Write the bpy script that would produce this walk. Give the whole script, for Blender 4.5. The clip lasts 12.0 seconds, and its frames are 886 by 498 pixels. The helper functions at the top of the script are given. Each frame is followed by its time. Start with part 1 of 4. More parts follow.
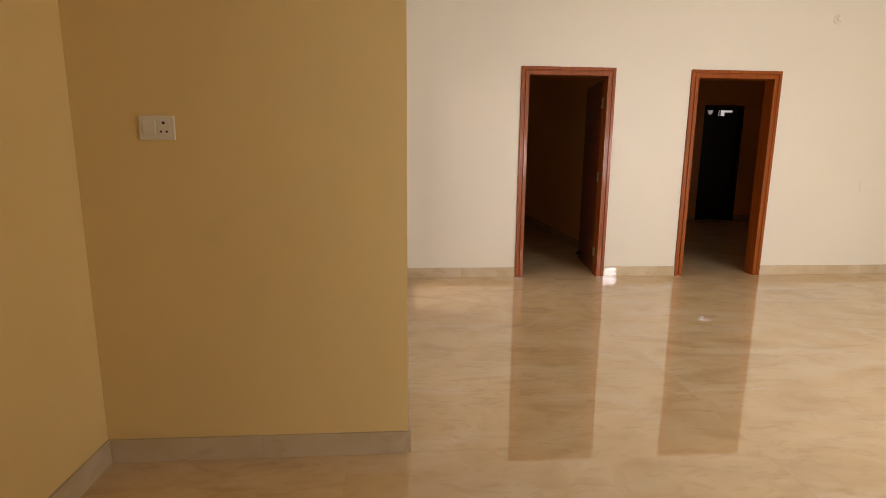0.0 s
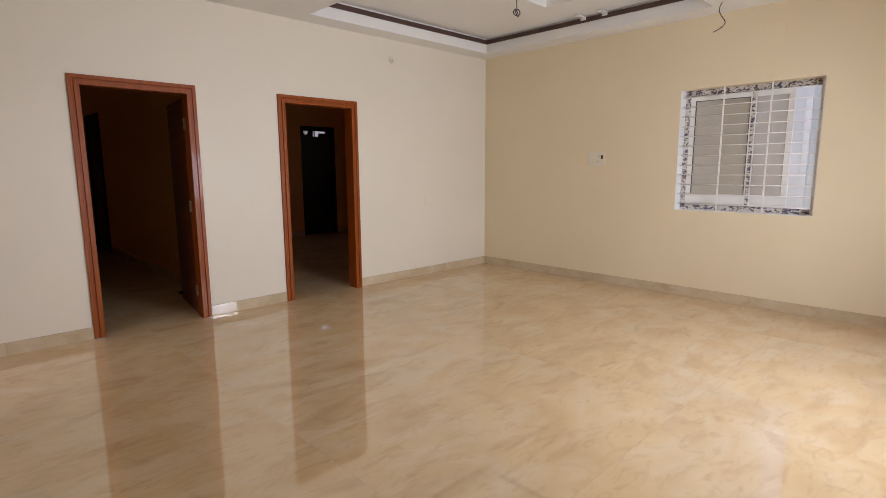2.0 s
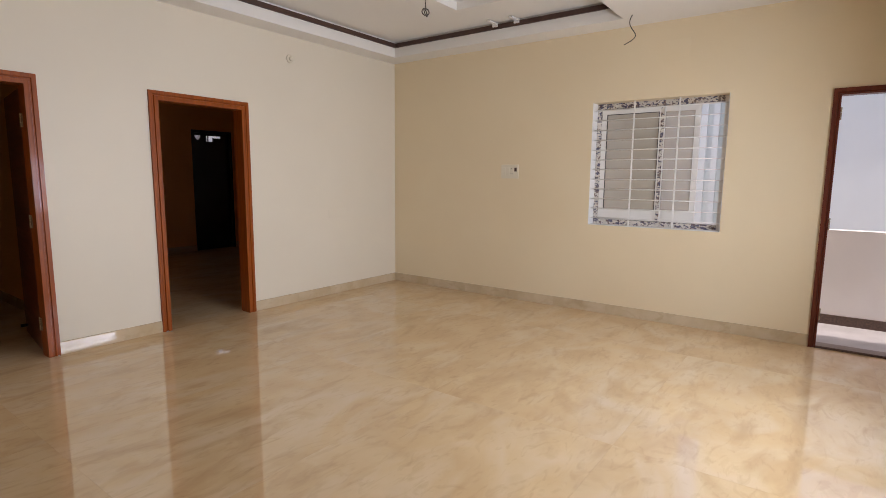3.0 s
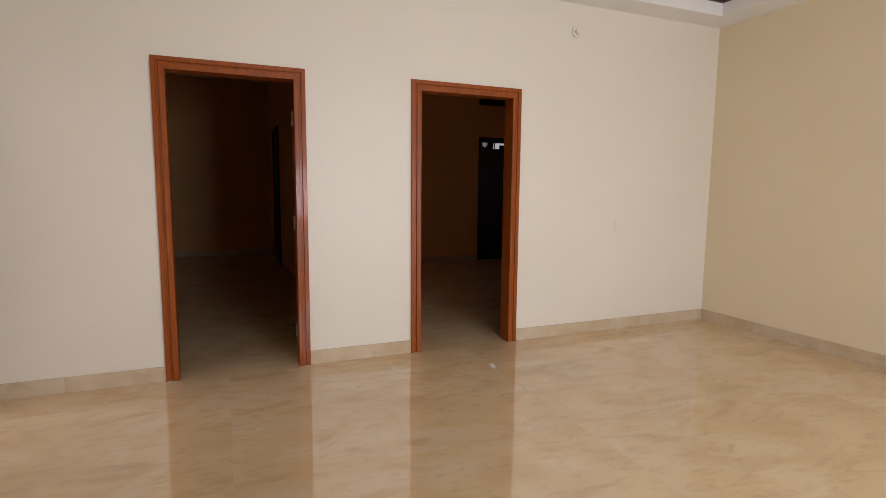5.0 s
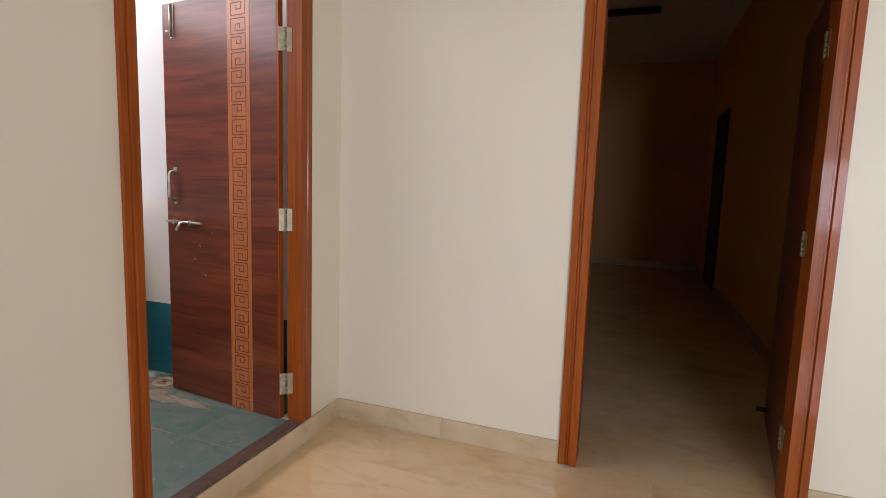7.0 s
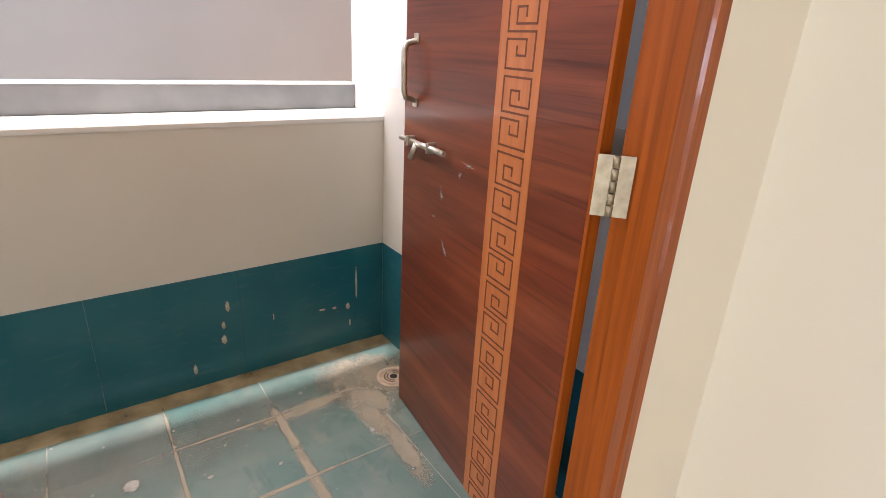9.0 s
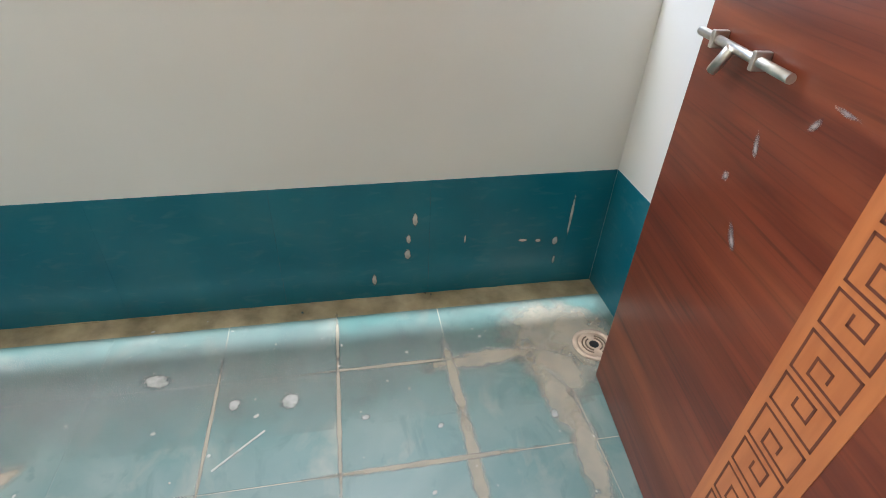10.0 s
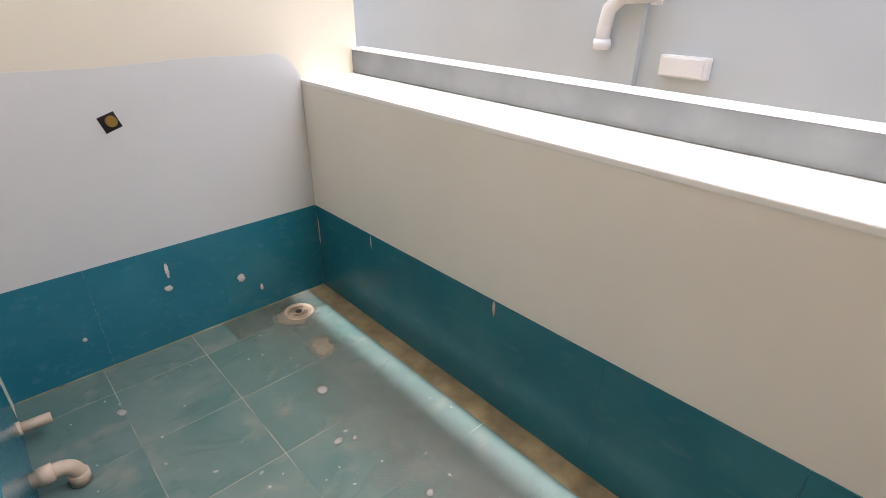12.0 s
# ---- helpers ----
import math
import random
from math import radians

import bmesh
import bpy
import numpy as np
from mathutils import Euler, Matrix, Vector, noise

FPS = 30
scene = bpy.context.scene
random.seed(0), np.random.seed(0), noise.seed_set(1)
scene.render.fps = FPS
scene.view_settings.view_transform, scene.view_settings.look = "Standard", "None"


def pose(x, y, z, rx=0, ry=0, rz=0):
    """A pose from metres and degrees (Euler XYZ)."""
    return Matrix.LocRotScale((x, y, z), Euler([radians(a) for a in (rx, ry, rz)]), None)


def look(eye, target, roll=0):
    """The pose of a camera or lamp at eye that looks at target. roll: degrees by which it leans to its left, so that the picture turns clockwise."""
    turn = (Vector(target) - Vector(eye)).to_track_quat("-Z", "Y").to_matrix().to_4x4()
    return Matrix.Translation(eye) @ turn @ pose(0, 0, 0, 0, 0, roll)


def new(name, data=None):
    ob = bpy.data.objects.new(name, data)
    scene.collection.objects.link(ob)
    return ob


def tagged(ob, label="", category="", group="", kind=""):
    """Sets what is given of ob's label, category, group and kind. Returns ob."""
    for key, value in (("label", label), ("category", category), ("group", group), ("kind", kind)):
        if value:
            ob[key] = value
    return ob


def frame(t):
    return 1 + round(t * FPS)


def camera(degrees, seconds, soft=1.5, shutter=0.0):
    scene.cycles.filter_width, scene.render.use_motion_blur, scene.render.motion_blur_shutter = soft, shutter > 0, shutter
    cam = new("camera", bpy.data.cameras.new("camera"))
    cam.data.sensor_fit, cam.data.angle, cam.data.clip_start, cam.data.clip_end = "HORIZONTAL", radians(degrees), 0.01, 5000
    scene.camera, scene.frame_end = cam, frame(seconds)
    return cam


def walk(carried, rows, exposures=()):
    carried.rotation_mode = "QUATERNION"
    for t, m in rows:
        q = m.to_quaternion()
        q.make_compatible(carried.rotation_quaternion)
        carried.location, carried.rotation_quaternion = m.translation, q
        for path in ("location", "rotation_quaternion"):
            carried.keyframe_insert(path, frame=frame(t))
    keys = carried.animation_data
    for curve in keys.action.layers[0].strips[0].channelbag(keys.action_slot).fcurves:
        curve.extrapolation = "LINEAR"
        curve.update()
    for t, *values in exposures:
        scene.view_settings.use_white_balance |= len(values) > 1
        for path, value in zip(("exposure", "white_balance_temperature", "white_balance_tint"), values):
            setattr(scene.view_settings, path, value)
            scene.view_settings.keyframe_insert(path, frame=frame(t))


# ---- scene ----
cam = camera(80.4, 12.0, soft=0.8)
PATH = [
    (0, (-0.014, -5.334, 1.274), (0.135, -3.371, 0.916), 0.5),
    (0.5, (-0.013, -5.337, 1.279), (0.499, -3.431, 0.958), 0.4),
    (1, (0.04, -5.277, 1.372), (0.889, -3.496, 1.048), 0.1),
    (1.5, (0.16, -5.153, 1.366), (1.295, -3.536, 1.056), -0.4),
    (2, (0.298, -5.038, 1.394), (1.678, -3.623, 1.087), -0.3),
    (2.5, (0.478, -4.915, 1.407), (2.034, -3.691, 1.12), 0.3),
    (2.7, (0.56, -4.861, 1.408), (2.16, -3.693, 1.135), 0.5),
    (4.3, (1.288, -4.285, 1.364), (2.575, -2.773, 1.133), 1.2),
    (4.5, (1.387, -4.193, 1.377), (2.535, -2.573, 1.139), 1.2),
    (5, (1.558, -3.876, 1.306), (2.321, -2.041, 1.079), 0.5),
    (5.5, (1.62, -3.535, 1.3), (1.985, -1.583, 1.065), 0.7),
    (6, (1.576, -3.131, 1.291), (1.558, -1.145, 1.053), 1.1),
    (6.5, (1.581, -2.715, 1.257), (1.192, -0.767, 1.024), 1.6),
    (7, (1.405, -2.311, 1.229), (0.723, -0.446, 0.99), 1.9),
    (7.2, (1.314, -2.158, 1.241), (0.51, -0.345, 0.979), 2.2),
    (8.8, (0.539, -1.129, 1.244), (-0.93, 0.068, 0.604), 2.7),
    (9, (0.442, -1.045, 1.252), (-1.07, 0.047, 0.528), 3.0),
    (9.5, (0.212, -0.918, 1.223), (-1.374, -0.166, 0.264), 3.4),
    (10, (-0.005, -0.886, 1.21), (-1.587, -0.551, 0.034), 2.9),
    (10.5, (-0.095, -0.894, 1.203), (-1.605, -1.022, -0.101), 0.7),
    (11, (-0.143, -0.9, 1.247), (-1.584, -1.475, -0.016), -0.9),
    (11.5, (-0.156, -0.935, 1.287), (-1.512, -1.898, 0.177), -0.3),
    (12, (-0.27, -1.059, 1.333), (-1.477, -2.372, 0.427), 0.4),
]
walk(cam, [(t, look(eye, target, roll)) for t, eye, target, roll in PATH],
     [(0, 1.0, 8000, 26), (1.0, 0.85, 7150, 26), (2.0, 0.65, 6850, 26), (2.5, 0.55, 6850, 26), (4.5, 0.85, 6800, 24), (5.0, 0.8, 6900, 26), (5.5, 1.1, 6600, 25), (6.0, 0.7, 6850, 25),
      (6.5, 0.65, 6850, 25), (7.0, 1.05, 6600, 21), (7.2, 1.15, 6600, 21), (8.8, 1.7, 6600, 20), (9.0, 1.78, 6600, 19), (9.5, 2.05, 6000, 12), (10.5, 2.1, 5500, 4), (11, 2.05, 5700, 8), (11.5, 1.95, 5950, 12), (12, 1.87, 6150, 14)])


# large lights: daylight only
world = bpy.data.worlds.new("sky_world")
scene.world = world
world.use_nodes = True
wn = world.node_tree.nodes
sky = wn.new("ShaderNodeTexSky")
sky.sky_type = "NISHITA"
sky.sun_disc = False
sky.sun_elevation = radians(84.6)
sky.sun_rotation = radians(270)
sky.dust_density = 4.0
sky.ozone_density = 0.3
world.node_tree.links.new(sky.outputs[0], wn["Background"].inputs[0])
wn["Background"].inputs[1].default_value = 0.15

sun = new("sun", bpy.data.lights.new("sun", "SUN"))
sun.data.energy = 1.9
sun.data.angle = radians(1.6)
sun.data.color = (1.0, 0.985, 0.97)
sun.matrix_world = look((-1.9, 0.1, 20), (0.0, 0.0, 0.0))


def window_lamp(name, w, h, watts, m, colour=(0.72, 0.88, 1.0), spread=180):
    """Stands in for the sky's light in an opening."""
    lamp = new(name, bpy.data.lights.new(name, "AREA"))
    lamp.data.shape, lamp.data.size, lamp.data.size_y, lamp.data.energy = "RECTANGLE", w, h, watts
    lamp.data.color = colour
    lamp.data.spread = radians(spread)
    lamp.matrix_world = m
    return lamp


window_lamp("south_window_light", 2.25, 0.86, 84, look((3.60, -5.87, 1.25), (3.45, 0, 1.1)), spread=142)
window_lamp("utility_opening_light", 1.8, 0.75, 11, look((-1.50, -1.05, 2.48), (-0.2, -1.0, 0.7)), (1.0, 0.97, 0.92))


# ---- materials ----
def shift_by_piece(n, link, mapping):
    """Moves the pattern from piece to piece, so that no two look alike."""
    info, times = n.new("ShaderNodeObjectInfo"), n.new("ShaderNodeVectorMath")
    times.operation = "SCALE"
    times.inputs[0].default_value = (31.0, 17.0, 5.0)
    link(info.outputs["Random"], times.inputs["Scale"])
    link(times.outputs[0], mapping.inputs["Location"])


def material(name, colour, rough=0.5, metal=0.0, other=None, scale=3.0, mix=(0.35, 0.65), bump=0.0, bump_scale=60.0,
             coat=0.0, stretch=(1, 1, 1), detail=6.0, spec=0.5, rough_spread=0.0, vary=False):
    """A principled surface whose colour drifts between two tones, with fine relief."""
    m = bpy.data.materials.new(name)
    m.use_nodes = True
    n, link = m.node_tree.nodes, m.node_tree.links.new
    b = n["Principled BSDF"]
    b.inputs["Base Color"].default_value = (*colour, 1)
    b.inputs["Roughness"].default_value = rough
    b.inputs["Metallic"].default_value = metal
    b.inputs["Coat Weight"].default_value = coat
    b.inputs["Coat Roughness"].default_value = 0.06
    b.inputs["Specular IOR Level"].default_value = spec
    coord, mapping = n.new("ShaderNodeTexCoord"), n.new("ShaderNodeMapping")
    mapping.inputs["Scale"].default_value = stretch
    link(coord.outputs["Object"], mapping.inputs["Vector"])
    if vary:
        shift_by_piece(n, link, mapping)
    if other:
        tex, ramp = n.new("ShaderNodeTexNoise"), n.new("ShaderNodeValToRGB")
        tex.inputs["Scale"].default_value, tex.inputs["Detail"].default_value = scale, detail
        ramp.color_ramp.elements[0].position, ramp.color_ramp.elements[1].position = mix
        ramp.color_ramp.elements[0].color, ramp.color_ramp.elements[1].color = (*colour, 1), (*other, 1)
        link(mapping.outputs[0], tex.inputs["Vector"])
        link(tex.outputs["Fac"], ramp.inputs["Fac"])
        link(ramp.outputs["Color"], b.inputs["Base Color"])
        if rough_spread:
            rr = n.new("ShaderNodeMapRange")
            rr.inputs["To Min"].default_value, rr.inputs["To Max"].default_value = rough - rough_spread, rough + rough_spread
            link(tex.outputs["Fac"], rr.inputs["Value"])
            link(rr.outputs[0], b.inputs["Roughness"])
    if bump:
        fine, bm_node = n.new("ShaderNodeTexNoise"), n.new("ShaderNodeBump")
        fine.inputs["Scale"].default_value, fine.inputs["Detail"].default_value = bump_scale, 5
        bm_node.inputs["Strength"].default_value, bm_node.inputs["Distance"].default_value = bump, 0.004
        link(mapping.outputs[0], fine.inputs["Vector"])
        link(fine.outputs["Fac"], bm_node.inputs["Height"])
        link(bm_node.outputs["Normal"], b.inputs["Normal"])
    return m


def overlay(m, colour, scale, lo, hi, amount=1.0, stretch=(1, 1, 1), turn=0.0, distort=0.0, detail=4.0, vary=False):
    """Lays a second tone (veins, dirt, splashes) over a material's colour, where a noise is high."""
    n, link = m.node_tree.nodes, m.node_tree.links.new
    b = n["Principled BSDF"]
    coord, mapping = n.new("ShaderNodeTexCoord"), n.new("ShaderNodeMapping")
    mapping.inputs["Scale"].default_value, mapping.inputs["Rotation"].default_value = stretch, (0, 0, radians(turn))
    tex, ramp, blend = n.new("ShaderNodeTexNoise"), n.new("ShaderNodeMapRange"), n.new("ShaderNodeMix")
    tex.inputs["Scale"].default_value, tex.inputs["Distortion"].default_value = scale, distort
    tex.inputs["Detail"].default_value = detail
    ramp.inputs["From Min"].default_value, ramp.inputs["From Max"].default_value = lo, hi
    ramp.inputs["To Max"].default_value = amount
    blend.data_type = "RGBA"
    before = b.inputs["Base Color"]
    if before.is_linked:
        link(before.links[0].from_socket, blend.inputs[6])
    else:
        blend.inputs[6].default_value = before.default_value
    blend.inputs[7].default_value = (*colour, 1)
    link(coord.outputs["Object"], mapping.inputs["Vector"])
    if vary:
        shift_by_piece(n, link, mapping)
    link(mapping.outputs[0], tex.inputs["Vector"])
    link(tex.outputs["Fac"], ramp.inputs["Value"])
    link(ramp.outputs[0], blend.inputs[0])
    link(blend.outputs[2], before)
    return m


CREAM = material("cream_wall_paint", (0.79, 0.655, 0.445), 0.5, other=(0.765, 0.625, 0.415), scale=0.8, bump=0.05, bump_scale=90)
# Paler cream: cool window daylight on these walls put into the colour.
CREAM_DAYLIT = material("cream_paint_in_cool_daylight", (0.755, 0.68, 0.55), 0.5, other=(0.73, 0.655, 0.525), scale=0.8, bump=0.05, bump_scale=90)
# Warm light bounced in from the hall is put into this colour.
BEDROOM_BOUNCE = material("bedroom_paint_with_warm_bounce", (0.80, 0.43, 0.15), 0.5, other=(0.77, 0.40, 0.135), scale=0.8, bump=0.05, bump_scale=90)
CEILING = material("white_ceiling_paint", (0.80, 0.77, 0.72), 0.6, other=(0.78, 0.75, 0.70), scale=1.0, bump=0.04)
WHITE = material("white_paint", (0.82, 0.80, 0.77), 0.5, other=(0.78, 0.76, 0.73), scale=2.0, bump=0.05)
# Cream deepened to yellow: the nook's warm shade put into the paint.
NOOK_SHADE = material("cream_paint_in_warm_shade", (0.80, 0.57, 0.25), 0.5, other=(0.765, 0.535, 0.225), scale=0.8, bump=0.06, bump_scale=90)
UTILITY_CREAM = material("pale_cream_distemper", (0.63, 0.56, 0.44), 0.6, other=(0.60, 0.53, 0.41), scale=1.0, bump=0.05)
UTILITY_WHITE = material("white_distemper", (0.72, 0.74, 0.74), 0.6, other=(0.69, 0.71, 0.71), scale=1.0, bump=0.05)
# White primer darkened for the end wall, its shade put into the colour.
PRIMER_SHADED = material("shaded_white_primer", (0.57, 0.55, 0.52), 0.6, other=(0.53, 0.51, 0.48), scale=1.5, bump=0.08)
PRIMER = material("white_primer", (0.78, 0.74, 0.675), 0.6, other=(0.74, 0.695, 0.63), scale=1.5, bump=0.08)
MARBLE = material("polished_beige_marble", (0.72, 0.515, 0.295), 0.02, other=(0.655, 0.45, 0.245), scale=3.0, spec=1.0, vary=True, bump=0.006, bump_scale=5, detail=9)
overlay(MARBLE, (0.74, 0.58, 0.395), 1.6, 0.45, 0.72, 0.75, (0.9, 1.5, 1), 35, 1.2, 12, True)
overlay(MARBLE, (0.50, 0.32, 0.16), 1.9, 0.52, 0.74, 0.55, (0.7, 1.6, 1), 38, 1.8, 14, True)
overlay(MARBLE, (0.42, 0.255, 0.12), 9.0, 0.53, 0.76, 0.34, (0.55, 1.5, 1), 41, 1.8, 14, True)
overlay(MARBLE, (0.36, 0.21, 0.10), 3.0, 0.61, 0.66, 0.11, (0.75, 1.8, 1), 52, 2.6, 13, True)
MARBLE.node_tree.nodes["Principled BSDF"].inputs["IOR"].default_value = 1.65
SKIRT = material("beige_marble_skirting", (0.62, 0.485, 0.33), 0.014, other=(0.53, 0.40, 0.25), scale=4, spec=0.5, vary=True, bump=0.004, bump_scale=5)
overlay(SKIRT, (0.44, 0.31, 0.18), 6, 0.55, 0.72, 0.5, (1, 1, 1.6), 0, 1.0, 10, True)
TEAK = material("varnished_teak_frame", (0.37, 0.083, 0.0080), 0.40, other=(0.23, 0.046, 0.0048), scale=5, stretch=(16, 16, 0.6), mix=(0.3, 0.7), coat=0.10, bump=0.05, spec=0.25)
overlay(TEAK, (0.16, 0.034, 0.004), 3, 0.56, 0.70, 0.6, (22, 22, 0.35), 0, 0.3, 5)
# Teak made darker: the backlit balcony frame's shade put into its colour.
TEAK_BACKLIT = material("backlit_teak_frame", (0.15, 0.028, 0.010), 0.42, other=(0.10, 0.018, 0.007), scale=5, stretch=(14, 14, 0.7), coat=0.06, bump=0.05, spec=0.3)
LEAF = material("dark_mahogany_veneer", (0.190, 0.039, 0.0145), 0.36, other=(0.098, 0.0180, 0.0075), scale=2.6, stretch=(0.55, 5, 9), mix=(0.32, 0.68), bump=0.02, spec=0.35, coat=0.32, detail=9)
LEAF.node_tree.nodes["Principled BSDF"].inputs["Coat Roughness"].default_value = 0.16
overlay(LEAF, (0.030, 0.006, 0.003), 2.2, 0.55, 0.70, 0.55, (0.7, 5, 24), 0, 0.6, 10)
overlay(LEAF, (0.045, 0.009, 0.004), 5.0, 0.54, 0.70, 0.45, (0.5, 5, 34), 0, 0.3, 10)
overlay(LEAF, (0.30, 0.080, 0.026), 1.7, 0.50, 0.75, 0.55, (0.9, 4, 8), 0, 0.8, 9)
INLAY = material("orange_wood_inlay", (0.47, 0.145, 0.040), 0.35, other=(0.38, 0.108, 0.030), scale=6, stretch=(8, 8, 1), coat=0.15)
# Dark brown of the carved key lines on the strip.
CARVED = material("dark_carved_line", (0.100, 0.022, 0.008), 0.6, other=(0.14, 0.034, 0.012), scale=50)
GROOVE = material("dark_brown_moulding", (0.075, 0.034, 0.022), 0.5, other=(0.055, 0.024, 0.016), scale=8)
STEEL = material("brushed_steel", (0.66, 0.62, 0.55), 0.4, 1.0, other=(0.5, 0.46, 0.40), scale=40)
HINGE = material("dull_steel_hinge", (0.42, 0.345, 0.235), 0.5, 0.7, other=(0.29, 0.23, 0.15), scale=45, bump=0.1)
TEAL = material("teal_glazed_tile", (0.016, 0.136, 0.184), 0.22, other=(0.022, 0.158, 0.206), scale=4, rough_spread=0.06)
overlay(TEAL, (0.075, 0.20, 0.225), 26, 0.56, 0.80, 0.5, (1, 0.5, 1.6), 0, 0.5, 8)
overlay(TEAL, (0.045, 0.165, 0.195), 4, 0.48, 0.75, 0.6, (1, 1, 1), 0, 0.4, 6)
FLOORTILE = material("teal_matt_floor_tile", (0.070, 0.140, 0.124), 0.45, other=(0.108, 0.158, 0.137), scale=5, bump=0.05, rough_spread=0.08, vary=True)
overlay(FLOORTILE, (0.30, 0.26, 0.20), 7.0, 0.55, 0.78, 0.6, (1, 1.3, 1), 20, 0.4, 10, True)
overlay(FLOORTILE, (0.18, 0.215, 0.19), 2.8, 0.40, 0.72, 0.55, (1, 1, 1), 0, 1.6, 10, True)
overlay(FLOORTILE, (0.045, 0.095, 0.085), 5.0, 0.56, 0.66, 0.35, (1, 1.6, 1), 30, 2.5, 10, True)
def patchy(m, lo, hi, grain, most=1.0):
    """Lets a thin deposit fade out unevenly towards its edge."""
    n, link = m.node_tree.nodes, m.node_tree.links.new
    coord, mapping, ball = n.new("ShaderNodeTexCoord"), n.new("ShaderNodeMapping"), n.new("ShaderNodeTexGradient")
    ball.gradient_type = "SPHERICAL"
    mapping.inputs["Location"].default_value, mapping.inputs["Scale"].default_value = (-1, -1, 0), (2, 2, 0)
    tex, add, fade = n.new("ShaderNodeTexNoise"), n.new("ShaderNodeMath"), n.new("ShaderNodeMapRange")
    tex.inputs["Scale"].default_value, tex.inputs["Detail"].default_value = grain, 6
    fade.inputs["From Min"].default_value, fade.inputs["From Max"].default_value = lo, hi
    fade.inputs["To Max"].default_value = most
    link(coord.outputs["Generated"], mapping.inputs["Vector"])
    link(mapping.outputs[0], ball.inputs["Vector"])
    link(coord.outputs["Object"], tex.inputs["Vector"])
    link(ball.outputs["Fac"], add.inputs[0])
    link(tex.outputs["Fac"], add.inputs[1])
    link(add.outputs[0], fade.inputs["Value"])
    link(fade.outputs[0], n["Principled BSDF"].inputs["Alpha"])
    return m


GROUT = material("dusty_cement_grout", (0.40, 0.345, 0.265), 0.8, other=(0.15, 0.195, 0.175), scale=4, mix=(0.40, 0.56), bump=0.2)
SPLASH = material("dried_plaster_splash", (0.62, 0.60, 0.55), 0.8, other=(0.40, 0.38, 0.33), scale=30, bump=0.1)
patchy(SPLASH, 0.60, 0.92, 70)
FLOOR_SPLASH = patchy(material("trodden_plaster_splash", (0.42, 0.40, 0.36), 0.8, other=(0.27, 0.27, 0.24), scale=30, bump=0.1), 0.60, 1.0, 70, 0.85)
SMEAR = patchy(material("dried_cement_film", (0.42, 0.355, 0.255), 0.8, other=(0.33, 0.29, 0.225), scale=12, bump=0.03), 0.60, 1.05, 24, 0.66)
SPECK = material("plaster_specks", (0.42, 0.40, 0.36), 0.8, other=(0.30, 0.28, 0.23), scale=40)
SCUFF = patchy(material("dusty_scuff", (0.30, 0.22, 0.19), 0.8), 0.75, 1.5, 60)
# Grey holds the shade on the face of the sill's raised edge.
UPSTAND_SHADE = material("upstand_face_in_shade", (0.215, 0.22, 0.225), 0.8, other=(0.165, 0.17, 0.175), scale=6, bump=0.1)
NEIGHBOUR = material("grey_white_render", (0.55, 0.585, 0.58), 0.7, other=(0.51, 0.545, 0.54), scale=1.2, bump=0.05)
CONCRETE = material("concrete", (0.42, 0.41, 0.39), 0.7, other=(0.32, 0.31, 0.29), scale=2.5, bump=0.15)
GRANITE = material("brown_granite_strip", (0.075, 0.045, 0.035), 0.3, other=(0.13, 0.08, 0.06), scale=60)
UPVC = material("white_upvc", (0.82, 0.80, 0.76), 0.35, other=(0.78, 0.76, 0.72), scale=4)
PVC = material("dusty_pvc_pipe", (0.56, 0.43, 0.32), 0.5, other=(0.45, 0.33, 0.23), scale=8)
IVORY = material("ivory_switch_plastic", (0.76, 0.68, 0.54), 0.3, other=(0.72, 0.64, 0.50), scale=5)
# Black parts; also paints the dark inside holes and openings.
BLACK = material("black_parts_and_hole_dark", (0.012, 0.010, 0.010), 0.4)
DUSTY_STEEL = material("cement_dusted_steel", (0.50, 0.38, 0.28), 0.6, 0.15, other=(0.38, 0.28, 0.20), scale=30, bump=0.1)
SLOT_BROWN = material("dark_brown_slot", (0.10, 0.065, 0.04), 0.9, other=(0.16, 0.11, 0.07), scale=40)
WIRE = material("dark_wire", (0.06, 0.05, 0.045), 0.5)
EARTH = material("bare_earth", (0.20, 0.16, 0.11), 0.9, other=(0.28, 0.23, 0.17), scale=0.4, bump=0.3)
GLASS = bpy.data.materials.new("clear_glass")
GLASS.use_nodes = True
GLASS.node_tree.nodes["Principled BSDF"].inputs["Transmission Weight"].default_value = 1.0
GLASS.node_tree.nodes["Principled BSDF"].inputs["Roughness"].default_value = 0.0


# ---- builders ----
def box(bm, x0, x1, y0, y1, z0, z1):
    v = [bm.verts.new((x, y, z)) for x in (x0, x1) for y in (y0, y1) for z in (z0, z1)]
    for f in ((0, 1, 3, 2), (4, 6, 7, 5), (0, 4, 5, 1), (2, 3, 7, 6), (0, 2, 6, 4), (1, 5, 7, 3)):
        bm.faces.new([v[i] for i in f])
    return v


def mesh_of(name, bm, mat, bevel=0.0):
    if bevel:
        bmesh.ops.bevel(bm, geom=list(bm.edges), offset=bevel, segments=2, affect="EDGES", profile=0.6)
    bmesh.ops.recalc_face_normals(bm, faces=list(bm.faces))
    me = bpy.data.meshes.new(name)
    bm.to_mesh(me)
    bm.free()
    me.materials.append(mat)
    return me


def part(name, bm, mat, parent=None, label="", bevel=0.0, m=None):
    ob = new(name, mesh_of(name, bm, mat, bevel))
    if parent:
        ob.parent = parent
    if m:
        ob.matrix_local = m
    if label:
        tagged(ob, label)
    return ob


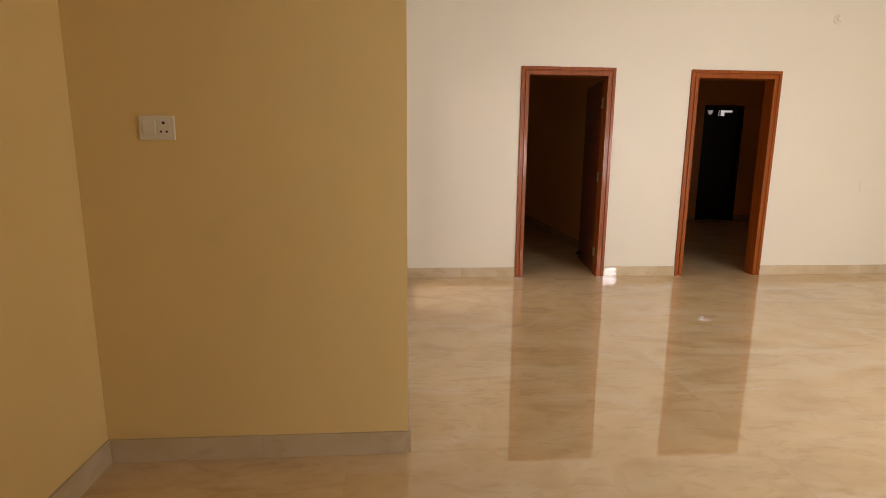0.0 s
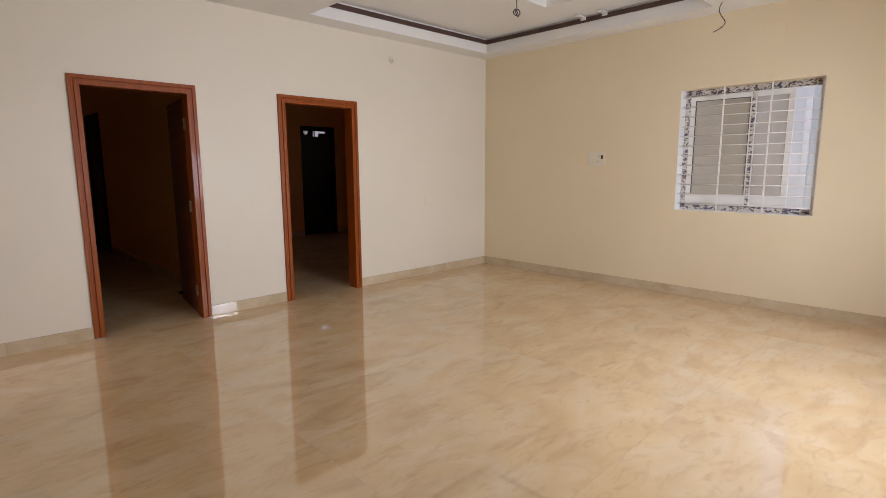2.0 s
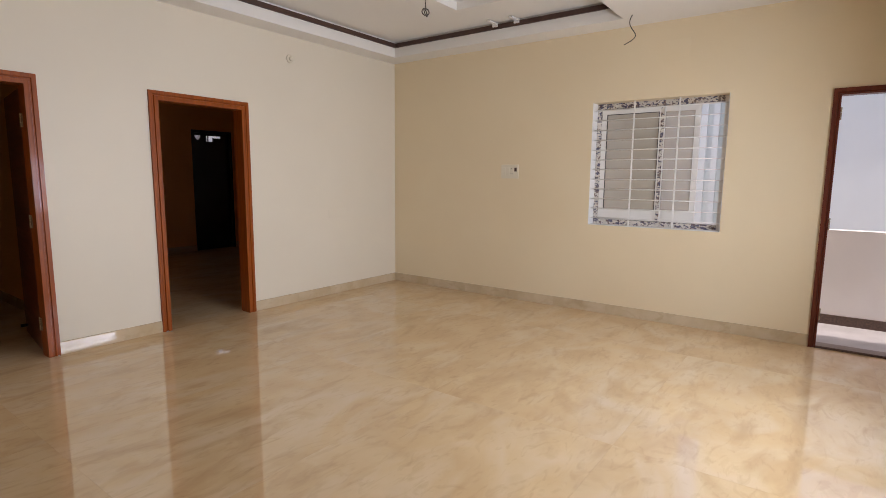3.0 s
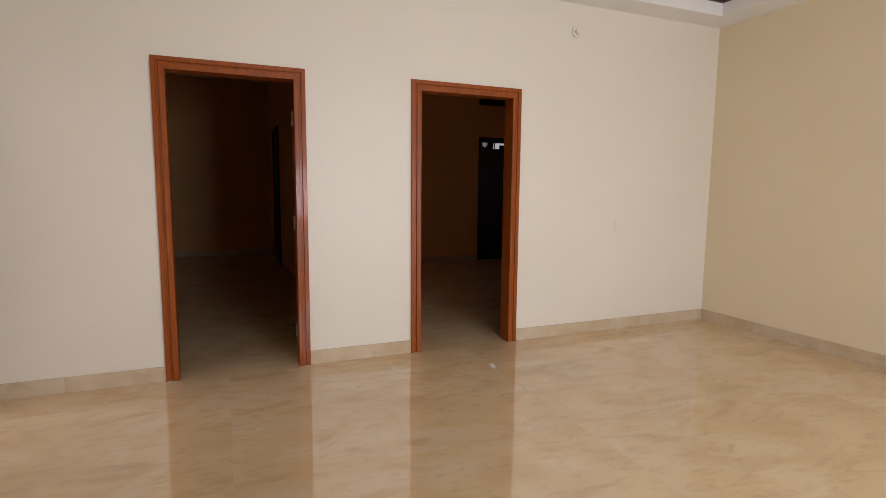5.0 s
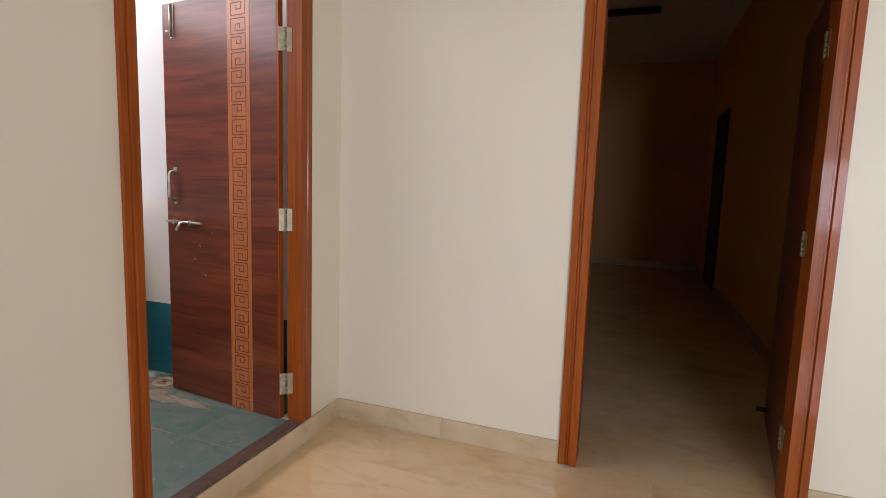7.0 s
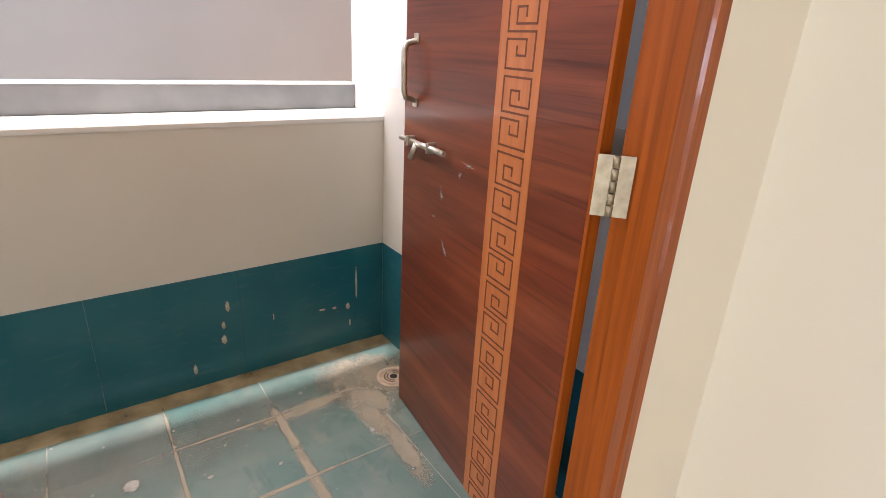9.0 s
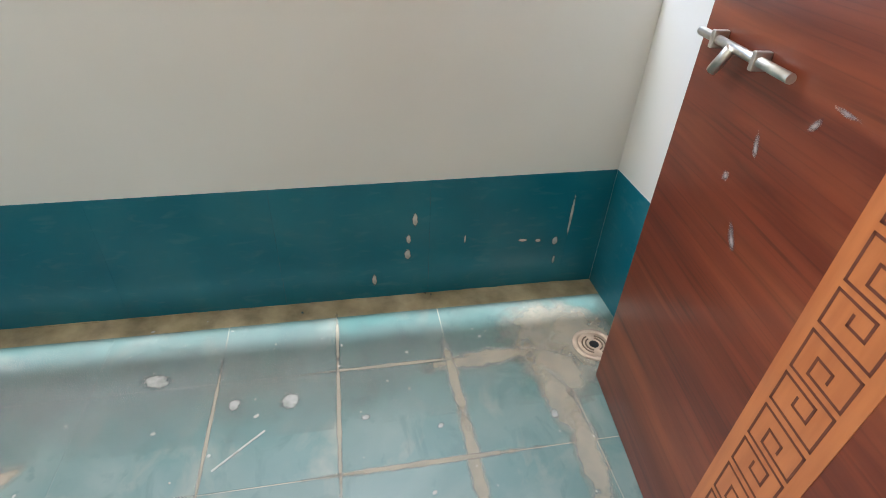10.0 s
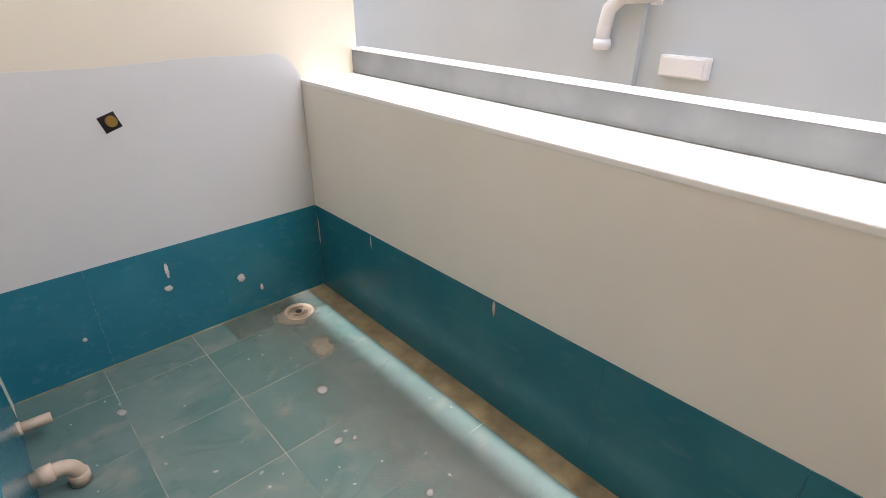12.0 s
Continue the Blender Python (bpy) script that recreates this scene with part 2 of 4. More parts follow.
def boxes(*rows):
    bm = bmesh.new()
    for r in rows:
        box(bm, *r)
    return bm


def block(name, mat, rows, label="", category="", parent=None, bevel=0.0, kind="structure", m=None):
    ob = part(name, boxes(*rows), mat, parent, "", bevel, m)
    return tagged(ob, label, category, "", kind)


def thing(name, label, category, m=None, kind="", group=""):
    ob = new(name)
    ob.empty_display_size = 0.05
    ob.matrix_world = m or Matrix()
    return tagged(ob, label, category, group, kind)


def tube(bm, points, r, sides=10, closed_ends=True):
    """A round bar along a line of points."""
    pts = [Vector(p) for p in points]
    rings = []
    for i, p in enumerate(pts):
        d = (pts[min(i + 1, len(pts) - 1)] - pts[max(i - 1, 0)]).normalized()
        a = d.orthogonal().normalized() if not rings else (last - d * last.dot(d)).normalized()
        last = a
        b = d.cross(a)
        rings.append([bm.verts.new(p + r * (math.cos(t) * a + math.sin(t) * b)) for t in (2 * math.pi * k / sides for k in range(sides))])
    for s, t in zip(rings, rings[1:]):
        for k in range(sides):
            bm.faces.new((s[k], s[(k + 1) % sides], t[(k + 1) % sides], t[k])).smooth = True
    if closed_ends:
        bm.faces.new(rings[0][::-1])
        bm.faces.new(rings[-1])
    return bm


def lathe(bm, profile, sides=28, centre=(0, 0)):
    rings = [[bm.verts.new((centre[0] + r * math.cos(2 * math.pi * k / sides), centre[1] + r * math.sin(2 * math.pi * k / sides), z))
              for k in range(sides)] for r, z in profile]
    for s, t in zip(rings, rings[1:]):
        for k in range(sides):
            bm.faces.new((s[k], s[(k + 1) % sides], t[(k + 1) % sides], t[k])).smooth = True
    bm.faces.new(rings[0][::-1])
    bm.faces.new(rings[-1])
    return bm


def loft(rows):
    """A closed profile carried through stations; rows[station][point]."""
    bm = bmesh.new()
    rings = [[bm.verts.new(p) for p in row] for row in rows]
    k = len(rings[0])
    for s, t in zip(rings, rings[1:]):
        for i in range(k):
            bm.faces.new((s[i], s[(i + 1) % k], t[(i + 1) % k], t[i]))
    bm.faces.new(rings[0][::-1])
    bm.faces.new(rings[-1])
    return bm


def blob(rx, ry, seed, h=0.0016, n=18):
    rnd = random.Random(seed)
    k = [1 + 0.35 * (rnd.random() - 0.5) for _ in range(n)]
    k = [(k[i - 1] + k[i] + k[(i + 1) % n]) / 3 for i in range(n)]
    bm = bmesh.new()
    ring = [[bm.verts.new((f * rx * k[i] * math.cos(2 * math.pi * i / n), f * ry * k[i] * math.sin(2 * math.pi * i / n), z)) for i in range(n)]
            for f, z in ((1.0, 0.0), (0.97, h))]
    for i in range(n):
        bm.faces.new((ring[0][i], ring[0][(i + 1) % n], ring[1][(i + 1) % n], ring[1][i]))
    bm.faces.new(ring[1])
    return bm


# ---- the setting ----
W, S, H = 6.065, -5.8, 2.88          # east wall, south wall, soffit height
NT = 0.15                            # wall thickness
block("ground", EARTH, [(-400, 400, -400, 400, -3.5, -3.3)], "bare dusty earth far below the flat", "ground")
hall_floor = block("floor", MARBLE, [(-1.30, W, S, 0.0, -0.15, -0.0015), (-1.4, 2.5, 0.0, 7.1, -0.15, 0.0), (2.5, 7.2, 0.0, 6.9, -0.15, 0.0)],
      "polished beige marble floor with soft brown veins", "floor")

# door wall
A0, A1, B0, B1, DT = 1.153, 2.107, 2.896, 3.853, 2.13
block("wall_north", CREAM_DAYLIT, [(-1.40, A0, 0, NT, 0, 3.3), (A0, A1, 0, NT, DT, 3.3), (A1, B0, 0, NT, 0, 3.3), (B0, B1, 0, NT, DT, 3.3),
      (B1, W + 1.2, 0, NT, 0, 3.3)], "smooth wall with two door openings, cool daylight in its cream", "wall")
# east wall with window and balcony opening
WY0, WY1, WZ0, WZ1 = -3.975, -2.72, 0.93, 2.18
BY0, BY1, BT = -5.70, -4.72, 2.145
block("wall_east", CREAM, [(W, W + 0.2, WY1, 0, 0, 3.3), (W, W + 0.2, WY0, WY1, 0, WZ0), (W, W + 0.2, WY0, WY1, WZ1, 3.3),
      (W, W + 0.2, BY1, WY0, 0, 3.3), (W, W + 0.2, BY0, BY1, BT, 3.3), (W, W + 0.2, S, BY0, 0, 3.3)],
      "smooth cream painted wall with a barred window and a balcony opening", "wall")
block("wall_south", CREAM, [(2.45, 4.75, S - 0.2, S, 1.69, 3.3), (2.45, 4.75, S - 0.2, S, 0, 0.82), (-1.4, 2.45, S - 0.2, S, 0, 3.3), (4.75, W + 0.2, S - 0.2, S, 0, 3.3)],
      "plain cream painted wall with a wide window opening", "wall")
# west side: utility wall with its door, the nook beside it
C0, C1, CB, CT = -1.201, -0.267, 0.110, 2.22
UT = 0.115
block("wall_west", CREAM_DAYLIT, [(-UT, 0, C1, 0, 0, 3.3), (-UT, 0, C0, C1, 0, CB), (-UT, 0, C0, C1, CT, 3.3), (-UT, 0, -2.955, C0, 0, 3.3)],
      "wall with the utility door, cool daylight in its cream", "wall")
block("wall_nook", NOOK_SHADE, [(-1.235, 0, -3.25, -2.955, 0, 3.3)], "end of the wall with a socket, warm shade in its colour", "wall")
block("wall_nook_side", NOOK_SHADE, [(-1.40, -1.235, S, -2.955, 0, 3.3)], "side wall of the nook, warm shade in its colour", "wall")

# ceiling with a stepped tray
TX0, TX1, TY0, TY1 = 3.15, 5.775, -3.08, -0.266
RX0, RX1, RY0, RY1 = 3.75, 5.18, -2.5, -1.61
block("ceiling", CEILING, [(-UT, TX0, -2.955, 0, H, H + 0.3), (-1.4, TX0, S, -2.955, H, H + 0.3), (TX1, W, S, 0, H, H + 0.3), (TX0, TX1, S, TY0, H, H + 0.3), (TX0, TX1, TY1, 0, H, H + 0.3),
      (TX0, RX0, TY0, TY1, 3.06, 3.2), (RX1, TX1, TY0, TY1, 3.06, 3.2), (RX0, RX1, TY0, RY0, 3.06, 3.2), (RX0, RX1, RY1, TY1, 3.06, 3.2),
      (RX0, RX1, RY0, RY1, 3.14, 3.2)], "white gypsum ceiling with a stepped tray", "ceiling")
trim = thing("trim", "dark brown moulding round the ceiling tray", "moulding", kind="structure")
for r in ((TX0, TX1, TY1 - 0.03, TY1 - 0.002, 2.99, 3.038), (TX1 - 0.03, TX1 - 0.002, TY0, TY1 - 0.031, 2.99, 3.038),
          (TX0 + 0.002, TX0 + 0.03, TY0, TY1 - 0.031, 2.99, 3.038), (TX0 + 0.031, TX1 - 0.031, TY0 + 0.002, TY0 + 0.03, 2.99, 3.038)):
    part("moulding_strip", boxes(r), GROOVE, trim, bevel=0.006)

# skirting
SK = 0.102
skirt = thing("baseboard", "beige marble skirting along the walls", "skirting", kind="structure")


def skirting_run(x0, x1, y0, y1, step=0.6):
    """Skirting pieces end to end along the longer side, a hairline apart and a touch out of true."""
    along_x = x1 - x0 > y1 - y0
    a, b = (x0, x1) if along_x else (y0, y1)
    n = max(1, round((b - a) / step))
    for k in range(n):
        u, v = a + (b - a) * k / n + 0.0004 * (k > 0), a + (b - a) * (k + 1) / n
        out = 0.0006 * ((k * 7 + 3) % 5 - 2) / 2
        r = (u, v, y0 - out, y1, 0, SK + out) if along_x else (x0, x1 + out, u, v, 0, SK + out)
        part("skirting_strip", boxes(r), SKIRT, skirt, bevel=0.0015)


for r in ((0.0125, A0 - 0.001, -0.012, 0.0), (A1 + 0.001, B0 - 0.001, -0.012, 0.0), (B1 + 0.001, W - 0.0135, -0.012, 0.0), (W - 0.012, W, BY1 + 0.002, 0.0),
          (0.0, 0.012, -3.25, 0.0), (-1.2215, 0.0, -3.262, -3.25), (-1.235, -1.223, S, -3.25)):
    skirting_run(*r)


# ---- doors ----
def frame_parts(parent, w, top, depth, face=0.078, proud=0.022, bottom=0.0, first=1.0, mat=TEAK):
    """A moulded frame: two jambs and a head, mitred; local x along the wall, y into it."""
    prof = [(0, 0), (0, -proud), (0.028, -proud), (0.032, -proud * 0.55), (0.040, -proud * 0.55), (0.044, -proud), (face, -proud),
            (face, depth - 0.045), (face - 0.016, depth - 0.045), (face - 0.016, depth), (0, depth)]
    st = [lambda u: (u * first, bottom), lambda u: (u * first, top - u), lambda u: (w - u, top - u), lambda u: (w - u, bottom)]
    rows = [[(f(u)[0], v, f(u)[1]) for u, v in prof] for f in st]
    part("jamb", loft(rows[0:2]), mat, parent)
    part("head", loft(rows[1:3]), mat, parent)
    part("jamb", loft(rows[2:4]), mat, parent)


def hinge_mesh(w=0.034):
    bm = boxes((-w, -0.004, -0.003, 0.0, -0.05, 0.05), (0.004, w, -0.003, 0.0, -0.05, 0.05))
    for k in range(5):
        tube(bm, [(0, -0.004, -0.05 + 0.02 * k + 0.001), (0, -0.004, -0.05 + 0.02 * k + 0.019)], 0.006, 10)
    return bm


def hung_leaf(parent, w, h, m, label, mat=LEAF, start=0.012, thick=0.034):
    """A leaf hung on its origin: it runs along local x, its face towards -y."""
    leaf = part("leaf", boxes((start, w, -thick, 0.0, 0.0, h)), mat, parent, label, 0.0025, m)
    return leaf


door_a = thing("door_1", "teak-framed doorway with a dark leaf open into the room", "door", pose(A0, 0, 0), "structure")
frame_parts(door_a, A1 - A0, DT, NT)
leaf_a = hung_leaf(door_a, 0.83, 2.03, pose(A1 - A0 - 0.068, 0.125, 0.008, 0, 0, 82), "dark mahogany veneer leaf, open")
door_b = thing("door_2", "teak-framed doorway with a dark leaf open into the room", "door", pose(B0, 0, 0), "structure")
frame_parts(door_b, B1 - B0, DT, NT)
hung_leaf(door_b, 0.83, 2.03, pose(B1 - B0 - 0.068, 0.125, 0.008, 0, 0, 22), "dark mahogany veneer leaf, open")
for z in (0.25, 1.05, 1.80):
    part("hinge", hinge_mesh(), HINGE, door_a, "steel butt hinge", m=pose(A1 - A0 - 0.079, 0.092, z, 0, 0, -90))

door_c = thing("door_3", "teak-framed utility door, dark leaf with orange key-pattern strip, open", "door", pose(0, C0, CB, 0, 0, 90), "structure")
CW = C1 - C0
frame_parts(door_c, CW, CT - CB, 0.076, proud=0.014, first=0.74)
leaf_c = hung_leaf(door_c, 0.797, 1.967, pose(CW - 0.081, 0.074, -0.006, 0, 0, 83.6), "dark mahogany veneer leaf with a carved strip", start=0.042, thick=0.026)
for z in (0.18, 0.945, 1.725):
    part("hinge", hinge_mesh(0.029), HINGE, door_c, "steel butt hinge", m=pose(CW - 0.0805, 0.070, z, 0, 0, -50))
part("threshold", boxes((0.062, CW - 0.062, -0.010, 0.055, -0.006, 0.008)), GRANITE, door_c, "brown granite sill", 0.003)
part("inlay", boxes((0.206, 0.347, -0.001, 0.0012, 0.0, 1.96)), INLAY, leaf_c, "orange wood strip with a Greek key")

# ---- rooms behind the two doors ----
block("wall_room_a", BEDROOM_BOUNCE, [(-1.5, -1.4, 0.15, 7.15, 0, 3.3), (-1.4, 2.54, 7.0, 7.15, 0, 3.3), (2.40, 2.54, 0.15, 7.0, 0, 3.3)],
      "walls of an empty bedroom, warm bounced light put into the paint", "wall")
# Unseen opening in the wall at x 7.1, added to brighten this room.
block("wall_room_b", BEDROOM_BOUNCE, [(2.55, 5.85, 4.8, 4.95, 0, 3.3), (5.85, 6.65, 4.8, 4.95, 2.25, 2.82), (5.85, 6.65, 4.8, 4.95, 3.05, 3.3), (6.65, 7.2, 4.8, 4.95, 0, 3.3), (7.1, 7.2, 0.15, 1.6, 0, 3.3), (7.1, 7.2, 1.6, 2.6, 0, 1.3), (7.1, 7.2, 1.6, 2.6, 2.0, 3.3), (7.1, 7.2, 2.6, 4.8, 0, 3.3)],
      "walls of an empty bedroom, warm bounced light put into the paint", "wall")
# Unseen; white walls and a sky opening added to brighten the door's panes.
block("wall_bathroom", WHITE, [(5.4, 5.5, 4.95, 6.8, 0, 3.3), (7.1, 7.2, 4.95, 6.8, 0, 1.9), (7.1, 7.2, 4.95, 6.8, 2.9, 3.3), (2.54, 7.2, 6.8, 6.9, 0, 3.3)],
      "unseen white bathroom walls added behind the bedroom, open to the sky", "wall")
block("ceiling_rooms", CEILING, [(-1.5, 7.2, 0.15, 7.15, 3.3, 3.4)], "plain ceiling over the bedrooms", "ceiling")

# ---- utility balcony ----
UX, UY0, UY1, UZ = -1.270, -2.953, -0.103, 0.102
block("floor_utility", GROUT, [(UX, -UT, UY0, UY1, 0.0, UZ - 0.0008)], "dusty cement bed under the utility tiles", "floor")
block("wall_utility_north", UTILITY_WHITE, [(-1.53, -UT, UY1, -0.001, 0, 3.3)], "whitewashed utility wall with a white primed band", "wall")
block("wall_parapet", PRIMER, [(-1.53, UX, UY0, UY1, -3.3, 0.985)], "white painted parapet under the utility opening", "wall")
block("wall_utility_south", UTILITY_CREAM, [(-1.53, -1.235, -3.05, UY0, 0, 3.3), (-1.235, -UT, -2.955, UY0, 0, 3.3)], "cream utility end wall", "wall")
block("ceiling_utility", CEILING, [(-1.372, -UT, UY0, UY1, H, H + 0.3)], "plain ceiling over the utility", "ceiling")

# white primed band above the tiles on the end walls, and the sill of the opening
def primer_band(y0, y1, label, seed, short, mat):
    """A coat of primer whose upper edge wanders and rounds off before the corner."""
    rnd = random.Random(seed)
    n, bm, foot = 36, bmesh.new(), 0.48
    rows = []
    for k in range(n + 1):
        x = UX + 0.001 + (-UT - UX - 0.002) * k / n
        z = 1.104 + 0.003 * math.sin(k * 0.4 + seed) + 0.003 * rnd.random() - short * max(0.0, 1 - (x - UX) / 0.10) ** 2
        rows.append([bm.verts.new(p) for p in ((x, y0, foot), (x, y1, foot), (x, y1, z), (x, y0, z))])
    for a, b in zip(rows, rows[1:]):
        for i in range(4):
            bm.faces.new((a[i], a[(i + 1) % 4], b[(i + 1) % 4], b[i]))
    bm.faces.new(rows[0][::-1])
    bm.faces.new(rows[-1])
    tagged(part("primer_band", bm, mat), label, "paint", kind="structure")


primer_band(UY0 - 0.001, UY0 + 0.002, "white primed band on the utility end wall, shaded in its colour", 3, 0.09, PRIMER_SHADED)
primer_band(UY1 - 0.002, UY1 + 0.001, "white primed band on the utility wall", 8, 0.0, PRIMER)
sill = thing("window_sill", "white sill with a low raised outer edge on the parapet", "sill", kind="structure")
part("sill_slab", boxes((-1.53, UX + 0.004, UY0, UY1, 0.985, 1.004)), WHITE, sill, bevel=0.004)
# Grey face is shade and white cap is sun, both put into colour.
part("sill_upstand", boxes((-1.535, -1.505, UY0, UY1, 1.004, 1.092)), UPSTAND_SHADE, sill, bevel=0.004)
part("sunlit_top", boxes((-1.565, -1.503, UY0, UY1, 1.092, 1.100)), WHITE, sill, bevel=0.002)

# ---- outside ----
house_w = thing("neighbour_house", "grey rendered wall of the house next door", "building", pose(-3.4, 0, -3.3))
part("wall", boxes((-0.25, 0.0, -14, -2.75, 0, 6.0), (-0.25, -0.05, -2.75, 12, 0, 6.0)), NEIGHBOUR, house_w)
part("parapet_cap", boxes((-0.28, 0.03, -14, 12, 6.0, 6.06)), CONCRETE, house_w)
drain_pipe = thing("waste_pipe", "white plastic waste pipe bent on the grey house wall", "pipe", pose(-3.4, -2.957, 1.0))
bm = bmesh.new()
tube(bm, [(0.06, 0, 0), (0.06, 0.0, 0.08), (0.06, 0.02, 0.2), (0.06, 0.10, 0.27), (0.06, 0.34, 0.29)], 0.045, 12)
part("pipe_bend", bm, UPVC, drain_pipe)
part("pipe_collar", tube(bmesh.new(), [(0.06, 0, -0.03), (0.06, 0, 0.03)], 0.055, 12), UPVC, drain_pipe)
part("pipe_clip", boxes((-0.0, 0.07, 0.28, 0.32, 0.23, 0.35)), UPVC, drain_pipe, bevel=0.004)
meter = thing("meter_box", "small white plastic box on the grey house wall", "box", pose(-3.45, -2.45, 0.91))
part("case", boxes((0.0, 0.06, -0.14, 0.14, -0.06, 0.06)), UPVC, meter, bevel=0.008)
part("lid", boxes((0.06, 0.07, -0.12, 0.12, -0.05, 0.05)), UPVC, meter, bevel=0.004)

HOUSE = material("white_render", (0.84, 0.91, 0.885), 0.6, other=(0.81, 0.88, 0.855), scale=1.5, bump=0.05)
house_e = thing("opposite_house", "white rendered house wall with shallow piers", "building", pose(10.6, 0, -3.3))
part("wall", boxes((0.0, 0.25, -22, 14, 0, 6.4)), HOUSE, house_e)
for y in (-9.6, -6.8, -3.45, -2.35, -0.2, 2.4):
    part("pier", boxes((-0.12, 0.0, y - 0.18, y + 0.18, 0, 6.4)), HOUSE, house_e, bevel=0.01)
for y in (-3.14, -2.96):
    part("rib", boxes((-0.08, 0.0, y - 0.045, y + 0.045, 0, 6.4)), HOUSE, house_e, bevel=0.008)
part("downpipe", tube(bmesh.new(), [(-0.10, -4.15, 0.2), (-0.10, -4.15, 6.2)], 0.055, 12), UPVC, house_e)
part("parapet_cap", boxes((-0.14, 0.28, -22, 14, 6.4, 6.46)), CONCRETE, house_e)
block("balcony_floor", CONCRETE, [(W + 0.2, 7.1, -9, -1, -0.2, -0.01)], "stained grey concrete balcony floor", "floor")
block("balcony_parapet", WHITE, [(7.1, 7.25, -9, -1, -0.2, 0.93)], "white painted balcony parapet", "wall")
block("balcony_kerb", GRANITE, [(7.085, 7.1, -9, -1, -0.01, 0.085)], "brown granite strip at the foot of the parapet", "skirting")
bal = thing("door_4", "teak-framed balcony doorway standing open, backlit shade in its colour", "door", pose(W, BY1, 0, 0, 0, -90), "structure")
frame_parts(bal, BY1 - BY0, BT, 0.12, face=0.054, mat=TEAK_BACKLIT)
part("threshold", boxes((0.038, BY1 - BY0 - 0.038, -0.02, 0.12, 0.0, 0.02)), GRANITE, bal, bevel=0.004)
for z in (0.28, 1.05, 1.95):
    part("hinge", hinge_mesh(), HINGE, bal, m=pose(0.0555, 0.05, z, 0, 0, 90))

# ---- bathroom door of the far bedroom: dark leaf, with panes made up for two bright glints ----
bath = thing("door_5", "closed black bathroom door with panes made up for two glints", "door", pose(5.85, 4.8, 0), "structure")
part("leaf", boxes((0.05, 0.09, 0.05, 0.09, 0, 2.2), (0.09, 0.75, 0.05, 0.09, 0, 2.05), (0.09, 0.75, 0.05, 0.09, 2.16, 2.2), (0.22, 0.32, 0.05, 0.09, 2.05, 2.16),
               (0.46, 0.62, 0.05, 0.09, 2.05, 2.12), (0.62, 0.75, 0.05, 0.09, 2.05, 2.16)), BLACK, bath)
bm = bmesh.new()
for side in (-1, 1):
    arc = [(0.155 + side * 0.062 * math.cos(a), 2.158 - 0.085 * math.sin(a)) for a in (math.pi / 2 * k / 6 for k in range(7))]
    edge = [(0.155 + side * 0.066, 2.158)] + arc + [(0.155, 2.049), (0.155 + side * 0.066, 2.049)]
    back, front = [[bm.verts.new((x, y, z)) for x, z in edge] for y in (0.052, 0.088)]
    bm.faces.new(back)
    bm.faces.new(front[::-1])
    for k in range(len(edge)):
        bm.faces.new((back[k], back[k - 1], front[k - 1], front[k]))
part("glint_surround", bm, BLACK, bath)
part("glazing_bar", boxes((0.352, 0.364, 0.055, 0.085, 2.051, 2.159)), BLACK, bath)
part("jamb", boxes((0, 0.05, -0.012, 0.15, 0, 2.25)), BLACK, bath, bevel=0.003)
part("jamb", boxes((0.75, 0.80, -0.012, 0.15, 0, 2.25)), BLACK, bath, bevel=0.003)
part("head", boxes((0.051, 0.749, -0.012, 0.15, 2.2, 2.25)), BLACK, bath, bevel=0.003)
# Made-up panes, cut to the shape of the bright glints on the leaf.
for x0, x1, z0 in ((0.09, 0.22, 2.05), (0.32, 0.46, 2.05), (0.46, 0.62, 2.12)):
    part("pane", boxes((x0, x1, 0.065, 0.071, z0, 2.16)), GLASS, bath, "clear glass").visible_shadow = False
# Flat black slab with a black frame, set on the solid wall.
bath_a = thing("door_6", "black slab and frame in a doorway's shape on the bedroom wall", "door", pose(2.40, 5.10, 0, 0, 0, 90), "structure")
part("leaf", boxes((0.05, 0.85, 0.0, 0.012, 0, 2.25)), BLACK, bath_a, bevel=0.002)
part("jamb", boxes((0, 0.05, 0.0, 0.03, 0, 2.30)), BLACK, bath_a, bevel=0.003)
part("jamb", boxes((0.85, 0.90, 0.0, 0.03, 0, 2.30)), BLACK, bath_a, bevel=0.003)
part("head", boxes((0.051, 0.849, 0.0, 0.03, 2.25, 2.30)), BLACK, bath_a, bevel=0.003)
# Narrow black bar close under the bedroom ceiling.
tagged(part("black_bar", boxes((0.55, 1.50, 4.24, 4.30, 3.235, 3.3)), BLACK, bevel=0.003), "thin black strip under the bedroom ceiling", "strip")
# Black sheet stands in for the dark inside the open loft.
block("loft_dark", BLACK, [(5.86, 6.64, 4.93, 4.95, 2.82, 3.05)], "black sheet standing in for the dark of the loft opening", "panel")
for r in ((-1.4, 2.387, 6.988, 7.0), (2.388, 2.40, 0.16, 5.099), (2.388, 2.40, 6.001, 6.988), (2.56, 5.849, 4.788, 4.8), (6.651, 7.1, 4.788, 4.8)):
    skirting_run(*r, 0.9)

